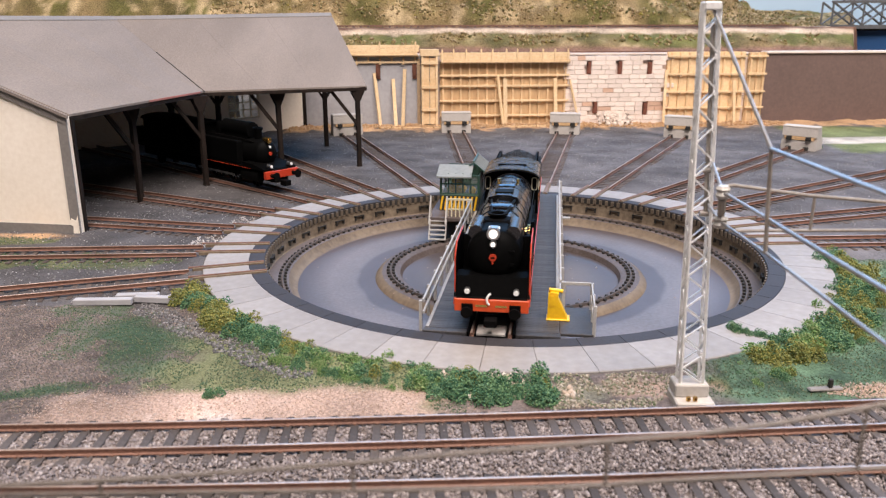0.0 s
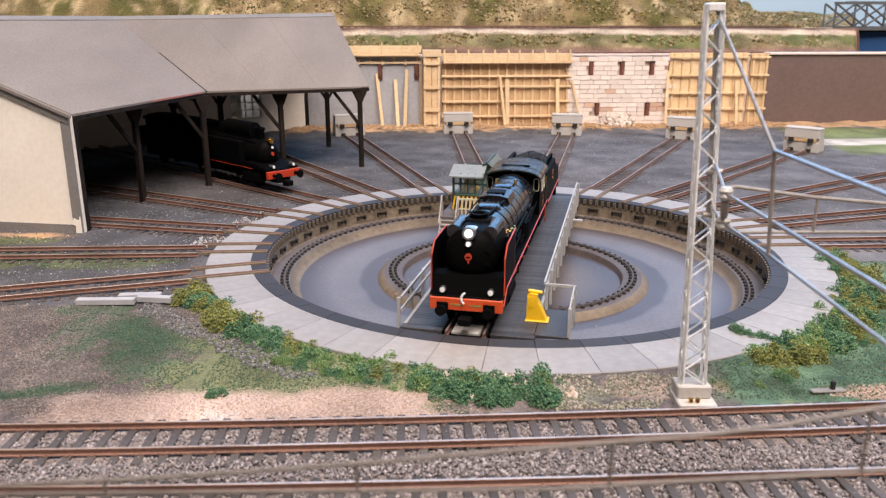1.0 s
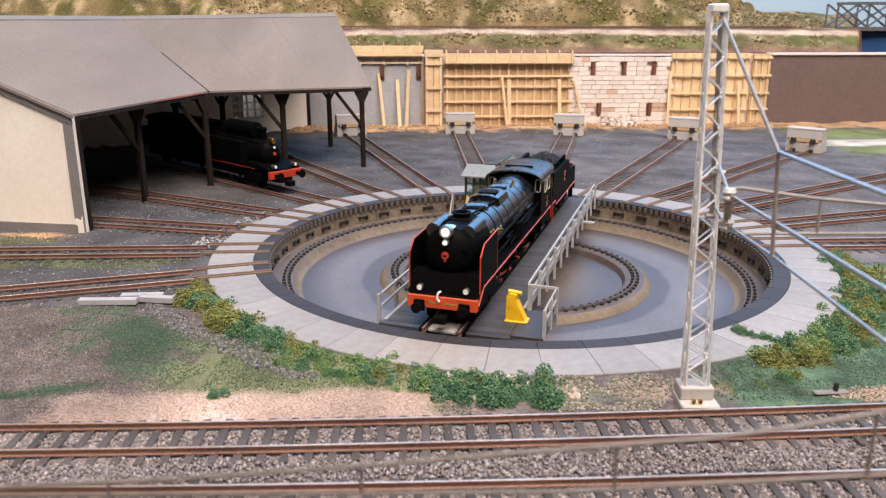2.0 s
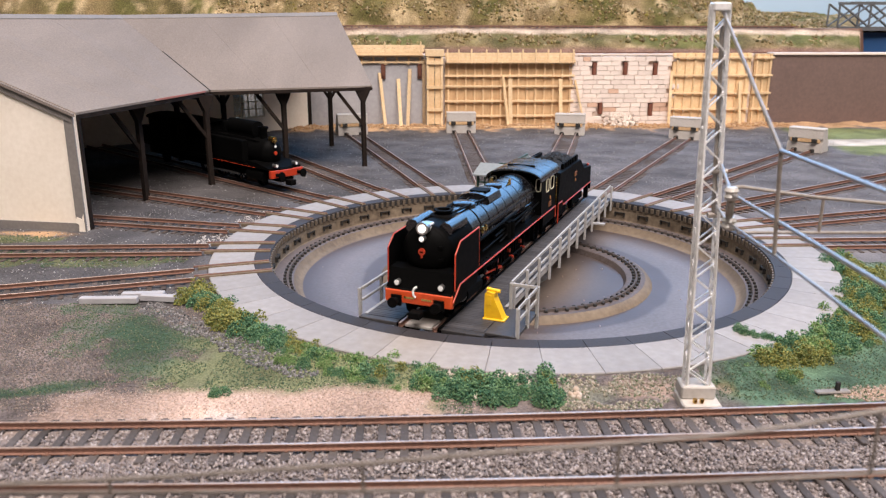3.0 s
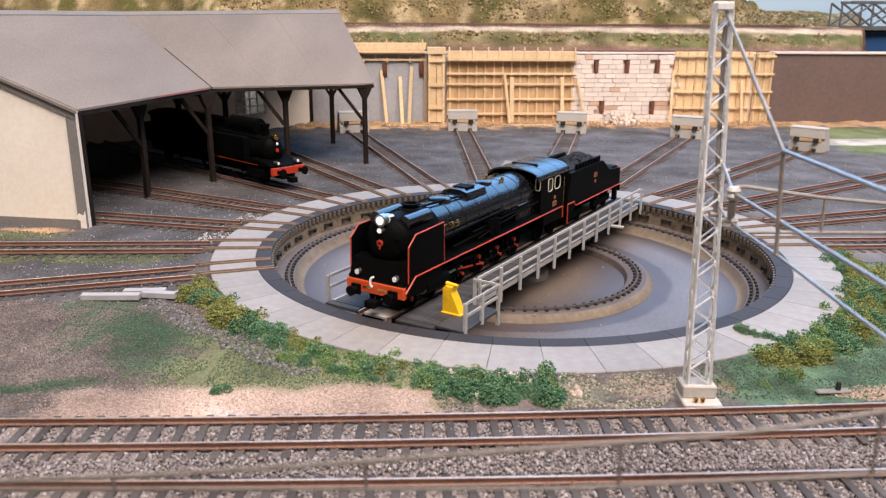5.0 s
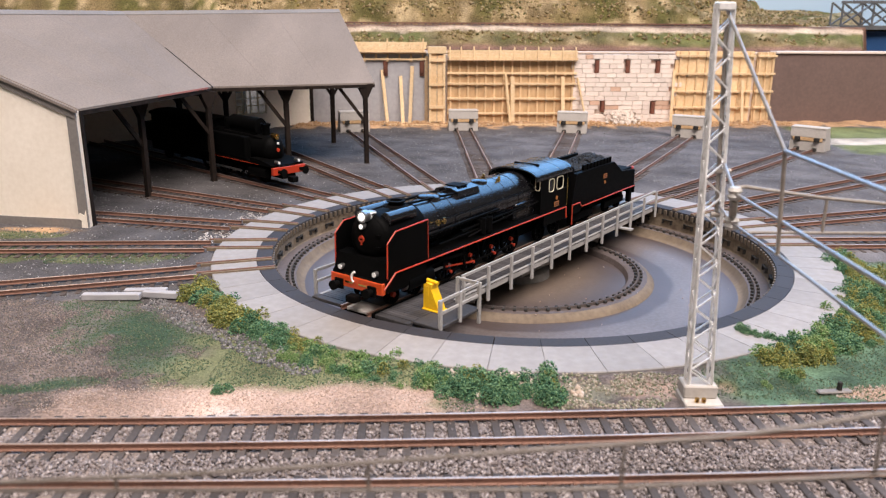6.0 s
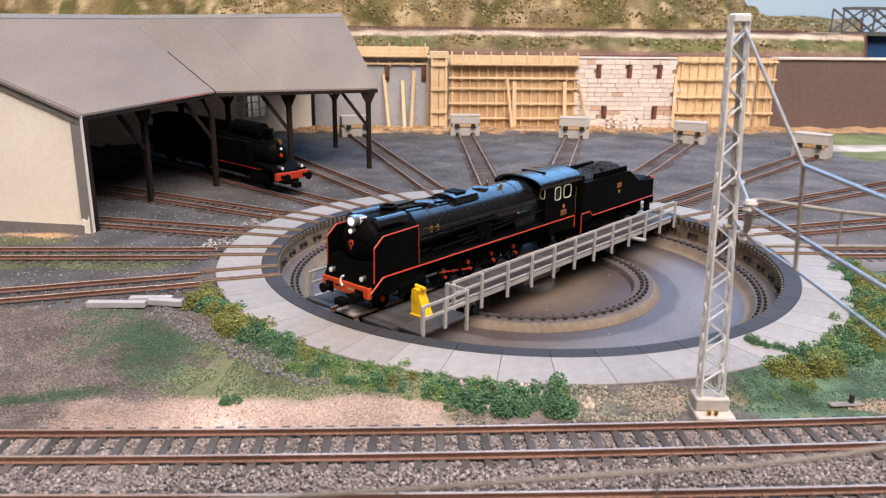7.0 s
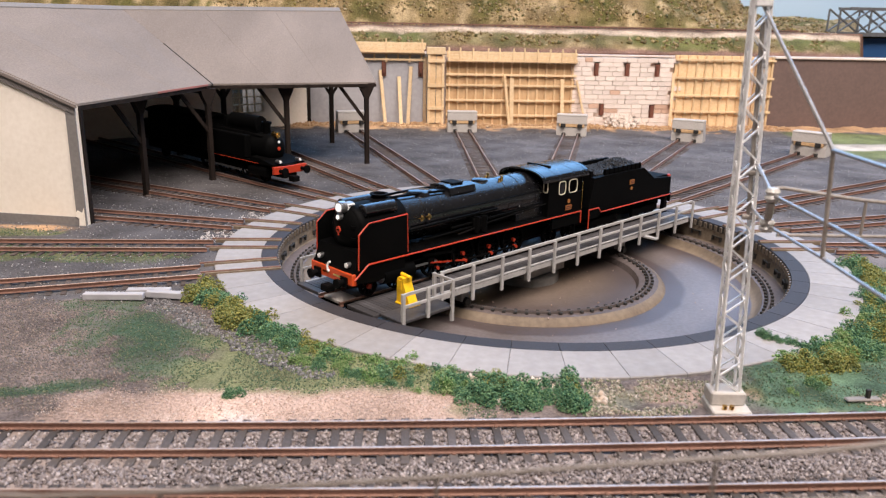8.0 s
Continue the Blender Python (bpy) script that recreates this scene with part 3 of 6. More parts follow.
pieces("rail_chair", chair, pit, [Matrix.Rotation(radians(a), 4, "Z") @ at_mm(77.3, 0, -16.6) for a in np.arange(0, 360, 4.5)])
tooth = mesh_of("wall_tooth", slab(-1.2, 0.4, -1.2, 1.2, -5.0, -0.9, bevel=0.2), RINGTAN)
pieces("wall_tooth", tooth, pit, [Matrix.Rotation(radians(a), 4, "Z") @ at_mm(155, 0, 0) for a in np.arange(0, 360, 1.875)])
# Dark band on the wall: the rim's shade put into colour.
part("rim_shade_band", lathe([(154.9, -0.9), (154.9, -4.8)], 128), DULLBLACK, pit, "dark band painted as the shade under the rim")
bracket = mesh_of("wall_bracket", box(box(box(slab(-1.8, 0.2, -4.2, -3.3, -11.4, -8), -1.8, 0.2, 3.3, 4.2, -11.4, -8), -1.8, -0.9, -4.2, 4.2, -8.7, -7.9), -0.6, -0.2, -4.6, 4.6, -8.6, -8.2), DULLBLACK)
pieces("wall_bracket", bracket, pit, [Matrix.Rotation(radians(a), 4, "Z") @ at_mm(155, 0, 0) for a in np.arange(1, 360, 7.5)])
rimstone = mesh_of("rim_stone", lathe([(R_PIT, -1.4), (R_PIT, -0.25), (R_PIT + 0.3, 0), (R_RIM - 0.2, 0), (R_RIM - 0.2, -6)], 6, -3.70, 3.70, True), RIM)
slabstone = mesh_of("ring_slab", lathe([(R_RIM, -6), (R_RIM, -0.15), (R_RIM + 0.2, 0.05), (R_OUT - 0.5, 0.05), (R_OUT, -0.3), (R_OUT, -6)], 6, -3.71, 3.71, True), CONCRETE)
pieces("rim_stone", rimstone, pit, [Matrix.Rotation(radians(a), 4, "Z") for a in np.arange(3.75, 360, 7.5)])
pieces("ring_slab", slabstone, pit, [Matrix.Rotation(radians(a), 4, "Z") for a in np.arange(3.75, 360, 7.5)])
part("bed", lathe([(R_PIT + 0.5, -1.6), (R_OUT - 0.5, -1.6), (R_OUT - 0.5, -6.4)], 128), DULLBLACK, pit, "dark bedding between the stones")

# ---- tracks ----
RAIL = [(-1.0, 0), (-1.0, 0.35), (-0.3, 0.6), (-0.3, 1.7), (-0.55, 1.9), (-0.55, 2.4), (0.55, 2.4), (0.55, 1.9), (0.3, 1.7), (0.3, 0.6), (1.0, 0.35), (1.0, 0)]


def rail_along(line, z):
    """A rail of real section along points (x, y), its foot at height z, and the strip of its bright head."""
    side, head = bmesh.new(), bmesh.new()
    rows = []
    for k, (x, y) in enumerate(line):
        a, b = line[max(0, k - 1)], line[min(len(line) - 1, k + 1)]
        d = Vector((b[0] - a[0], b[1] - a[1])).normalized()
        rows.append(((x, y), (-d.y, d.x)))
    rings = [[side.verts.new((p[0] + n[0] * u, p[1] + n[1] * u, z + v)) for u, v in RAIL] for p, n in rows]
    tops = [[head.verts.new((p[0] + n[0] * u, p[1] + n[1] * u, z + v)) for u, v in ((-0.5, 2.38), (-0.42, 2.48), (0.42, 2.48), (0.5, 2.38))] for p, n in rows]
    for a, b in zip(rings, rings[1:]):
        for j in range(12):
            side.faces.new((a[j - 1], a[j], b[j], b[j - 1]))
    side.faces.new(rings[0]), side.faces.new(rings[-1][::-1])
    for a, b in zip(tops, tops[1:]):
        for j in range(4):
            head.faces.new((a[j - 1], a[j], b[j], b[j - 1]))
    for bm in (side, head):
        bmesh.ops.recalc_face_normals(bm, faces=bm.faces)
    return side, head


SLEEPERMESH = mesh_of("sleeper", slab(-1.35, 1.35, -14.5, 14.5, -2.4, -0.7, bevel=0.2), SLEEPER)
SLEEPERNEAR = mesh_of("sleeper", slab(-1.5, 1.5, -15, 15, -1.8, 0, bevel=0.25), SLEEPERGREY)
CLIP = mesh_of("rail_clip", slab(-0.6, 0.6, -1.7, 1.7, 0, 0.7, bevel=0.15), RUSTRAIL)


def yard_track(angle, reach):
    t = thing("yard_track", "rusty yard track running out from the turntable", "railway track", Matrix.Rotation(radians(angle), 4, "Z"), "tracks round the turntable")
    for d in (-8.8, 8.8):
        start = math.sqrt(R_PIT**2 - d * d) + 0.4
        part("rail_bed", slab(start, 196, d - 2.0, d + 2.0, -1.3, 0.95, bevel=0.2), OCHRE, t)
        side, head = rail_along([(198, d), (reach, d)], -2.3)
        rail = part("rail", side, RUSTRAIL, t)
        part("rail_head", head, RAILTOP, rail, "worn bright rail head")
        part("ring_rail", slab(start, 198.5, d - 0.6, d + 0.6, 0.5, 1.5, bevel=0.1), RUSTRAIL, t)
    pieces("sleeper", SLEEPERMESH, t, [at_mm(x, 0, -2.3, rz=random.uniform(-1.5, 1.5)) for x in np.arange(200, reach - 2, 7.4)])
    return t


REACH = {93.8: 536, 78.8: 534, 63.8: 548, 48.8: 535, 108.8: 540, 33.8: 640, 18.8: 560, 3.8: 560, 123.8: 600, 138.8: 610, 153.8: 590, 168.8: 590, 183.8: 470, 198.8: 470}
for a in TRACK_ANGLES:
    yard_track(a, REACH[round(a, 1)])


def through_track(line, x0, x1, label):
    t = thing("main_line_track", label, "railway track", group="main line tracks")
    xs = np.arange(x0, x1 + 1, 10.0)
    for d in (-8.8, 8.8):
        pts = []
        for x in xs:
            slope = (line(x + 1) - line(x - 1)) / 2
            n = Vector((-slope, 1)).normalized()
            pts.append((x + n.x * d, line(x) + n.y * d))
        side, head = rail_along(pts, -2.4)
        rail = part("rail", side, RUSTRAIL, t)
        part("rail_head", head, RAILTOP, rail, "worn bright rail head")
    places, clips = [], []
    for x in np.arange(x0 + 3, x1 - 2, 8.05):
        turn = math.degrees(math.atan((line(x + 1) - line(x - 1)) / 2))
        places.append(at_mm(x, line(x), -2.4, rz=turn + random.uniform(-0.8, 0.8)))
        if -230 < x < 170:
            clips += [places[-1] @ at_mm(0, d, 0) for d in (-8.8, 8.8)]
    pieces("sleeper", SLEEPERNEAR, t, places)
    pieces("rail_clip", CLIP, t, clips)
    return t


through_track(front_line, -420, 330, "rusty main line track with grey sleepers in ballast")
through_track(near_line, -380, 300, "rusty main line track with grey sleepers in ballast")

# loose ballast between and beside the sleepers
rng = np.random.RandomState(9)
bx, by = rng.uniform(-290, 200, 70000), rng.uniform(-298, -205, 70000)
off = by - front_line(bx)
ok = (off < 13 + 2 * cloudy(bx, by, 12, 51))
bx, by = bx[ok], by[ok]
near = np.minimum(np.abs(by - front_line(bx)), np.abs(by - near_line(bx)))
bz = np.where(near < 15, -3.5, -2.9) + rng.uniform(-0.4, 0.5, len(bx))
for line in (front_line, near_line):
    d = np.abs(by - line(bx))
    rail = np.abs(d - 8.8) < 1.5
    bz[rail] -= 1.2
tagged(new("ballast", grains("ballast", np.stack([bx, by, bz], 1), rng.uniform(0.35, 0.85, len(bx)), BALLAST, 10, 0.9, 0.6)), "mixed brown and pale grey track ballast stones", "ballast", kind="stuff")

# ---- retaining wall, set along its own line ----
WALL = at_mm(0, 599, 0, rz=math.degrees(math.atan(0.083)))


def wall_thing(name, label, category, u=0.0, group="", kind=""):
    return thing(name, label, category, WALL @ at_mm(u, 0, 0), group, kind)


core = wall_thing("wall_north", "retaining wall behind the yard", "wall", kind="structure")
part("wall_grey", slab(-330, -62, 0, 22, -6, 92), WALLGREY, core, "blue-grey smooth concrete wall")
part("wall_board", slab(398, 860, 6, 24, -6, 93), BROWNWALL, core, "plain maroon-brown wall panel")
part("wall_backing", slab(-62, 398, 6, 24, -6, 90), MORTAR, core, "rosy mortar bed of the stone wall")
part("wall_cap", slab(398, 860, 3, 24.5, 93.1, 96, bevel=0.4), BRICK, core, "pale capping on the brown panel")
part("wall_shelf", slab(-330, 860, 22.2, 46, 86, 93.5), MORTAR, core)

# single stones with uneven faces
widths = (10, 14, 19)
stones = [[mesh_of("stone", slab(-w / 2, w / 2, 0, 7, -2.95, 2.95, bevel=0.35), m) for w in widths] for m in (BRICK, BRICKTAN)]
slots = [(147, 75), (190, 75), (232, 74), (158, 22), (229, 19)]
rng = random.Random(3)
for row in range(15):
    x, z = 119 - rng.uniform(0, 8), 1.2 + row * 6.2
    holes = sorted(sx for sx, sz in slots if abs(z - sz) < 9)
    while x < 248:
        k = rng.choice((0, 1, 1, 2))
        hole = next((h for h in holes if h + 2.8 > x), None)
        if hole is not None and x + widths[k] > hole - 2.6:
            k = max((j for j in range(3) if x + widths[j] <= hole - 2.6), default=None)
            if k is None:
                x = hole + 2.8
                continue
        placed(new("stone", stones[rng.random() < 0.06][k]), core, "", at_mm(x + widths[k] / 2, rng.uniform(-0.8, 0.2), z, rng.uniform(-2, 2), rng.uniform(-0.8, 0.8), rng.uniform(-2, 2)))
        x += widths[k] + 0.3
slotmesh = mesh_of("wall_slot", box(slab(-2.4, 2.4, 0.5, 6, -8.5, 8.5), -1.2, 1.2, -0.8, 0.6, -7, 7), SLOTRUST)
pieces("wall_slot", slotmesh, core, [at_mm(x, 0, z) for x, z in slots], "rusty iron slot in the stones")


def formwork(u0, u1, z0, z1, rows, studs, name_label, top_posts=0):
    f = wall_thing("formwork", name_label, "formwork", 0, "timber formwork on the wall")
    # The long formwork's darker boards carry the shading behind the studs as colour.
    part("sheathing", slab(u0, u1, 1.5, 5.5, z0, z1), TIMBERSHEET if top_posts > 5 else TIMBER, f, "yellow board sheathing")
    wale = mesh_of("wale", slab(u0 - 0.8, u1 + 0.8, -3.2, -0.6, -1.3, 1.3, bevel=0.2), TIMBERPALE)
    pieces("wale", wale, f, [at_mm(0, 0, z) for z in rows])
    stud = mesh_of("stud", slab(-1.2, 1.2, -0.9, 1.6, z0 + 0.5, z1 - 0.5, bevel=0.2), TIMBER)
    pieces("stud", stud, f, [at_mm(u, 0, 0) for u in studs])
    tie = mesh_of("wale_tie", slab(-1.5, 1.5, -4.4, -0.6, -3.2, -1.2, bevel=0.2), TIMBEROLD)
    pieces("wale_tie", tie, f, [at_mm(u + random.uniform(-0.4, 0.4), 0, z) for z in rows for u in list(studs)[1::2]])
    if top_posts:
        pieces("post", mesh_of("post", slab(-1, 1, -5.4, -4.1, z1 - 3, z1 + 17, bevel=0.15), TIMBERPALE), f, [at_mm(u, 0, 0, ry=random.uniform(-1, 1)) for u in np.linspace(u0 + 2, u1 - 2, top_posts)])
        for z in (z1 + 1.6, z1 + 6.0, z1 + 10.4):
            part("top_board", slab(u0 + random.uniform(-2, 2), u1 + random.uniform(-2, 2), -4, -2.5, z - 2.1, z + 2.1, bevel=0.15), TIMBERPALE, f)
        part("walkway", slab(u0, u1, -9, 4, z1 - 1.2, z1 - 0.1), TIMBEROLD, f)
    return f


formwork(-58, 118, -2, 84, (12, 32, 52, 66), np.linspace(-54, 114, 15), "yellow timber wall formwork with a walkway on top", 11)
formwork(256, 366, -2, 96, (20, 42, 66, 90), np.linspace(262, 360, 9), "plain yellow timber wall formwork panel")
formwork(371, 396, -2, 95, (20, 42, 66, 90), (374, 384, 393), "narrow yellow timber formwork beside the brown panel")
formwork(-190, -88, 82, 94, (84, 92), np.linspace(-186, -92, 7), "timber edge boards on the grey wall", 3)


def ladder_tower():
    t = wall_thing("timber_tower", "tall weathered timber shuttering box on the wall", "formwork", -73)
    for x in (-9.5, 9.5):
        for y in (-12, -3):
            part("post", slab(x - 1.4, x + 1.4, y - 1.4, y + 1.4, -3, 98, bevel=0.2), TIMBERPALE, t)
    part("board", slab(-8, -0.4, -11.2, -10, 2, 92), TIMBER, t)
    part("board", slab(0.4, 8, -11, -9.8, 2, 90), TIMBER, t)
    part("cap", slab(-12.5, 12.5, -14, 0, 92, 101, bevel=0.4), TIMBERPALE, t)
    for z in (22, 52, 84):
        part("cross_board", slab(-11, 11, -14.8, -13.5, z - 2, z + 2), TIMBERPALE, t)
    part("side_board", slab(-16.5, -12, -3, 1, -3, 88), TIMBEROLD, t)


ladder_tower()


def plank(u, v, z, u2, v2, z2, w=4.6, d=1.6, label="pale timber plank leaning on the wall"):
    a, b = Vector((u, v, z)), Vector((u2, v2, z2))
    o = wall_thing("plank", label, "plank", 0, "loose planks at the wall")
    part("board", bar(bmesh.new(), a, b, w, d), TIMBERPALE, o)


plank(-140, -12, -3, -147, -1.5, 70), plank(-119, -14, -3, -122, -1.5, 62), plank(-110, -12, -3, -106, -1.5, 75)
plank(28, -12, -3, 20, -4.5, 66), plank(31, -11, -3, 30, -4.5, 62, 5.5), plank(100, -16, -3, 99, -4.5, 62, 5)
plank(134, -13, -3, 120, -1, 60, 3.5), plank(253, -8, -3, 254, -2, 72, 3.5), plank(352, -14, -3, 350, -4.5, 58, 4)
plank(-135, -20, -2, -60, -26, -1.2, 2.6, 2.4, "pale timber plank lying at the wall foot"), plank(28, -26, -1.5, 84, -28, -1.0, 2.4, 4, "pale timber plank lying at the wall foot")
plank(-150, -24, -2, -120, -16, -1, 2.6, 2.4, "pale timber plank lying at the wall foot")
for x in (-142, -93):
    h = wall_thing("wall_bracket", "rusty iron bracket on the grey wall", "bracket", x, "iron brackets")
    part("plate", slab(-3, 3, -2.5, 0.2, 62, 82, bevel=0.3), RUST, h)
    part("hook", slab(-1.2, 1.2, -5, -2.3, 66, 72, bevel=0.3), RUST, h)

rng = np.random.RandomState(14)
ex, ev = rng.uniform(-260, 420, 5200), rng.normal(-12, 8, 5200)
ey = 599 + 0.083 * ex + ev
tagged(new("earth_rubble", grains("earth_rubble", np.stack([ex, ey, ground_height(ex, ey) + 0.5], 1), rng.uniform(0.5, 2.2, 5200), RUBBLE, 15)), "ochre earth and rubble at the wall foot", "rubble", kind="stuff")
ex, ev = rng.normal(186, 10, 260), np.abs(rng.normal(0, 9, 260))
tagged(new("stone_rubble", grains("stone_rubble", np.stack([ex, 611 + 0.083 * (ex - 186) - ev - 4, 16 - ev * 1.1 + rng.uniform(-4, 0, 260)], 1), rng.uniform(1.5, 3.6, 260),
           islands("pale_stone_rubble", ((0.6, 0.5, 0.43), (0.7, 0.62, 0.55), (0.5, 0.4, 0.33))), 16)), "heap of pale broken stones against the wall", "rubble", kind="stuff")

# ---- buffer stops ----


def buffer_stop(angle, r, rz=0.0):
    x, y, _ = polar(r, angle)
    b = thing("buffer_stop", "cast concrete buffer stop with a timber beam", "buffer stop", at_mm(x, y, -3.6, rz=angle + rz), "buffer stops at the track ends")
    part("block", prism(bmesh.new(), [(0, 0), (0, 10.5), (2.5, 10.5), (2.5, 15.5), (0, 15.5), (0.6, 26), (13, 26), (24, 0)], "y", -19, 19), BLOCK, b)
    part("cap", slab(0.2, 13.4, -19.4, 19.4, 24.4, 27, bevel=0.8), BLOCK, b)
    part("beam", slab(-0.8, 2.4, -16, 16, 11.2, 14.9, bevel=0.3), TIMBERSHEET, b, "orange-brown timber beam")
    for d in (-10.5, 10.5):
        part("buffer", rod(slab(-2.4, -0.7, d - 3, d + 3, 10.9, 15.4, bevel=0.3), (-4.4, d, 13.2), (-2.2, d, 13.2), 2.2), DULLBLACK, b, "black buffer plate")
    part("rail_stop", slab(-7, -1, -12, -7, 0.2, 4.2, bevel=0.5), DULLBLACK, b, "dark rail stop")
    part("rail_stop", slab(-7, -1, 7, 12, 0.2, 4.2, bevel=0.5), DULLBLACK, b, "dark rail stop")


for a, r in ((108.8, 540), (93.8, 537), (78.8, 534), (63.8, 549), (48.8, 535)):
    buffer_stop(a, r)

# ---- the engine shed ----
EAVE = [polar(323, 112.6, 76.5), polar(334, 140.8, 79), polar(299, 172.3, 78.5)]
RIDGE = [polar(461, 112.6, 146), polar(461, 142.0, 142), polar(461, 172.3, 142)]
BACK = [polar(632, 112.6, 72), polar(632, 142.0, 72), polar(632, 172.3, 72)]


def sheet(bm, corners, thick):
    a = [bm.verts.new(c) for c in corners]
    b = [bm.verts.new((c[0], c[1], c[2] - thick)) for c in corners]
    bm.faces.new(a), bm.faces.new(b[::-1])
    for k in range(len(a)):
        bm.faces.new((a[k], a[k - 1], b[k - 1], b[k]))
    bmesh.ops.recalc_face_normals(bm, faces=bm.faces)
    return bm


def mixed(a, b, w):
    return tuple(p + (q - p) * w for p, q in zip(a, b))


def wall_between(p, q, z0, z1, thick):
    """An upright wall from p to q on the plan."""
    bm = bmesh.new()
    d = (Vector(q[:2]) - Vector(p[:2])).normalized()
    n = Vector((-d.y, d.x)) * thick
    prism(bm, [(p[0], p[1]), (q[0], q[1]), (q[0] + n.x, q[1] + n.y), (p[0] + n.x, p[1] + n.y)], "z", z0, z1)
    return bm


def engine_shed():
    s = thing("engine_shed", "cream engine shed with a grey roof on dark timber posts", "engine shed")
    for k in (0, 1):
        for w0, w1 in ((0, 0.34), (0.34, 0.67), (0.67, 1)):
            gap = 0.0003
            a, b = mixed(EAVE[k], EAVE[k + 1], w0 + gap), mixed(EAVE[k], EAVE[k + 1], w1 - gap)
            c, d = mixed(RIDGE[k], RIDGE[k + 1], w1 - gap), mixed(RIDGE[k], RIDGE[k + 1], w0 + gap)
            part("roof_panel", sheet(bmesh.new(), (a, b, c, d), 1.6), ROOF, s, "grey felted roof panel")
        part("back_roof", sheet(bmesh.new(), (RIDGE[k], RIDGE[k + 1], BACK[k + 1], BACK[k]), 1.6), ROOF, s)
        ridge = [(x, y, z + 0.9) for x, y, z in (RIDGE[k], RIDGE[k + 1], mixed(RIDGE[k + 1], EAVE[k + 1], 0.05), mixed(RIDGE[k], EAVE[k], 0.05))]
        part("ridge_cap", sheet(bmesh.new(), ridge, 1.2), GREYTRIM, s, "darker grey ridge cap")
        a, b = EAVE[k], EAVE[k + 1]
        part("eave_beam", bar(bmesh.new(), (a[0] * 1.004, a[1] * 1.004, a[2] - 3.2), (b[0] * 1.004, b[1] * 1.004, b[2] - 3.2), 2.6, 3), TIMBERDARK, s)
        a, b = RIDGE[k], RIDGE[k + 1]
        part("ridge_beam", bar(bmesh.new(), (a[0], a[1], a[2] - 5), (b[0], b[1], b[2] - 5), 4, 5), TIMBERDARK, s)
    # the joint of the two roofs
    part("valley_strip", bar(bmesh.new(), mixed(EAVE[1], RIDGE[1], -0.01), mixed(EAVE[1], RIDGE[1], 0.5), 0.7, 1.1), DULLBLACK, s, "thin dark gap strip at the roof joint")
    part("red_batten", bar(bmesh.new(), mixed(EAVE[1], EAVE[2], 0.04), mixed(EAVE[1], EAVE[2], 0.47), 0.5, 1.5), FADEDRED, s, "faded red batten on the eave", m=at_mm(0.6, -0.6, -0.6))

    # back wall in two bays, with a window through the first
    p, q, r = polar(627, 113.0, 0), polar(627, 142, 0), polar(627, 172.3, 0)
    u = lambda d: mixed(p, q, d / (Vector(q) - Vector(p)).length)
    part("wall_back", wall_between(p, u(63), -4, 76, 4), PLASTER, s, "cream plaster wall")
    part("wall_back", wall_between(u(63), u(105), -4, 16.5, 4), PLASTER, s)
    part("wall_back", wall_between(u(63), u(105), 47.5, 76, 4), PLASTER, s)
    part("wall_back", wall_between(u(105), q, -4, 76, 4), PLASTER, s)
    part("wall_back", wall_between(q, r, -4, 76, 4), PLASTER, s)
    d = (Vector(q) - Vector(p)).normalized()
    out = Vector((d.y, -d.x, 0)) * -1.0
    part("corner_post", wall_between(u(-4), u(1), -4, 76, 5), TIMBERDARK, s, "dark timber corner post")
    part("plinth", wall_between(tuple(Vector(u(3)) - out * 0.6), tuple(Vector(u(62)) - out * 0.6), -4, 4, 1), GREYTRIM, s, "dark grey plinth")
    win = part("window", wall_between(u(63), u(105), 16.5, 18, 3), CREAM, s, "cream multi-pane window")
    part("pane", wall_between(tuple(Vector(u(63)) + out * 2), tuple(Vector(u(105)) + out * 2), 18, 46.5, 0.5), GLASS, win, "greenish glass")
    for k in range(5):
        part("mullion", wall_between(u(63.3 + k * 10.2), u(64.5 + k * 10.2), 18, 46.5, 3), CREAM, win)
    for z in (27, 36.5, 46.3):
        part("glazing_bar", wall_between(u(63), u(105), z, z + 1.2, 2.6), CREAM, win)

    # gable wall at the closed end
    dirn = Vector(polar(1, 172.3, 0))
    base = Vector(polar(299, 172.3, 0))
    turn = Matrix.Translation(base * MM) @ Matrix.Rotation(radians(172.3 + 180), 4, "Z")
    shape = [(0, -4), (0, 77), (-161, 140), (-331, 71), (-331, -4)]
    part("gable_wall", prism(bmesh.new(), shape, "y", -4, 0), PLASTER, s, "cream plaster gable wall", m=turn)
    part("gable_trim", prism(bmesh.new(), [(0.5, -4), (0.5, 76), (-6.2, 74), (-6.6, 2.2), (-331, 2.2), (-331, -4)], "y", -4.9, -4.05), GREYTRIM, s, "grey painted border", m=turn)
    part("verge_trim", prism(bmesh.new(), [(0.8, 78), (-161, 141.5), (-161, 136.5), (-6, 74.6), (0.8, 72)], "y", -5.4, -4.05), GREYTRIM, s, "grey painted verge", m=turn)
    part("verge_board", prism(bmesh.new(), [(3, 78.5), (-161, 143.2), (-161, 141), (3, 76.3)], "y", -7.2, -5.5), ROOF, s, "grey roof edge", m=turn)
    part("plaster_chip", prism(bmesh.new(), [(-0.5, -3.5), (-0.5, 9), (-2, 5.5), (-5.5, 7), (-7.5, 3), (-4.5, 1.5), (-5, -3.5)], "y", -5.4, -4.95), PLASTER, s, "bare pale plaster chip", m=turn)
    part("door_post", slab(-3, 1, 0.1, 3.4, -4, 76), TIMBERDARK, s, "", m=turn)

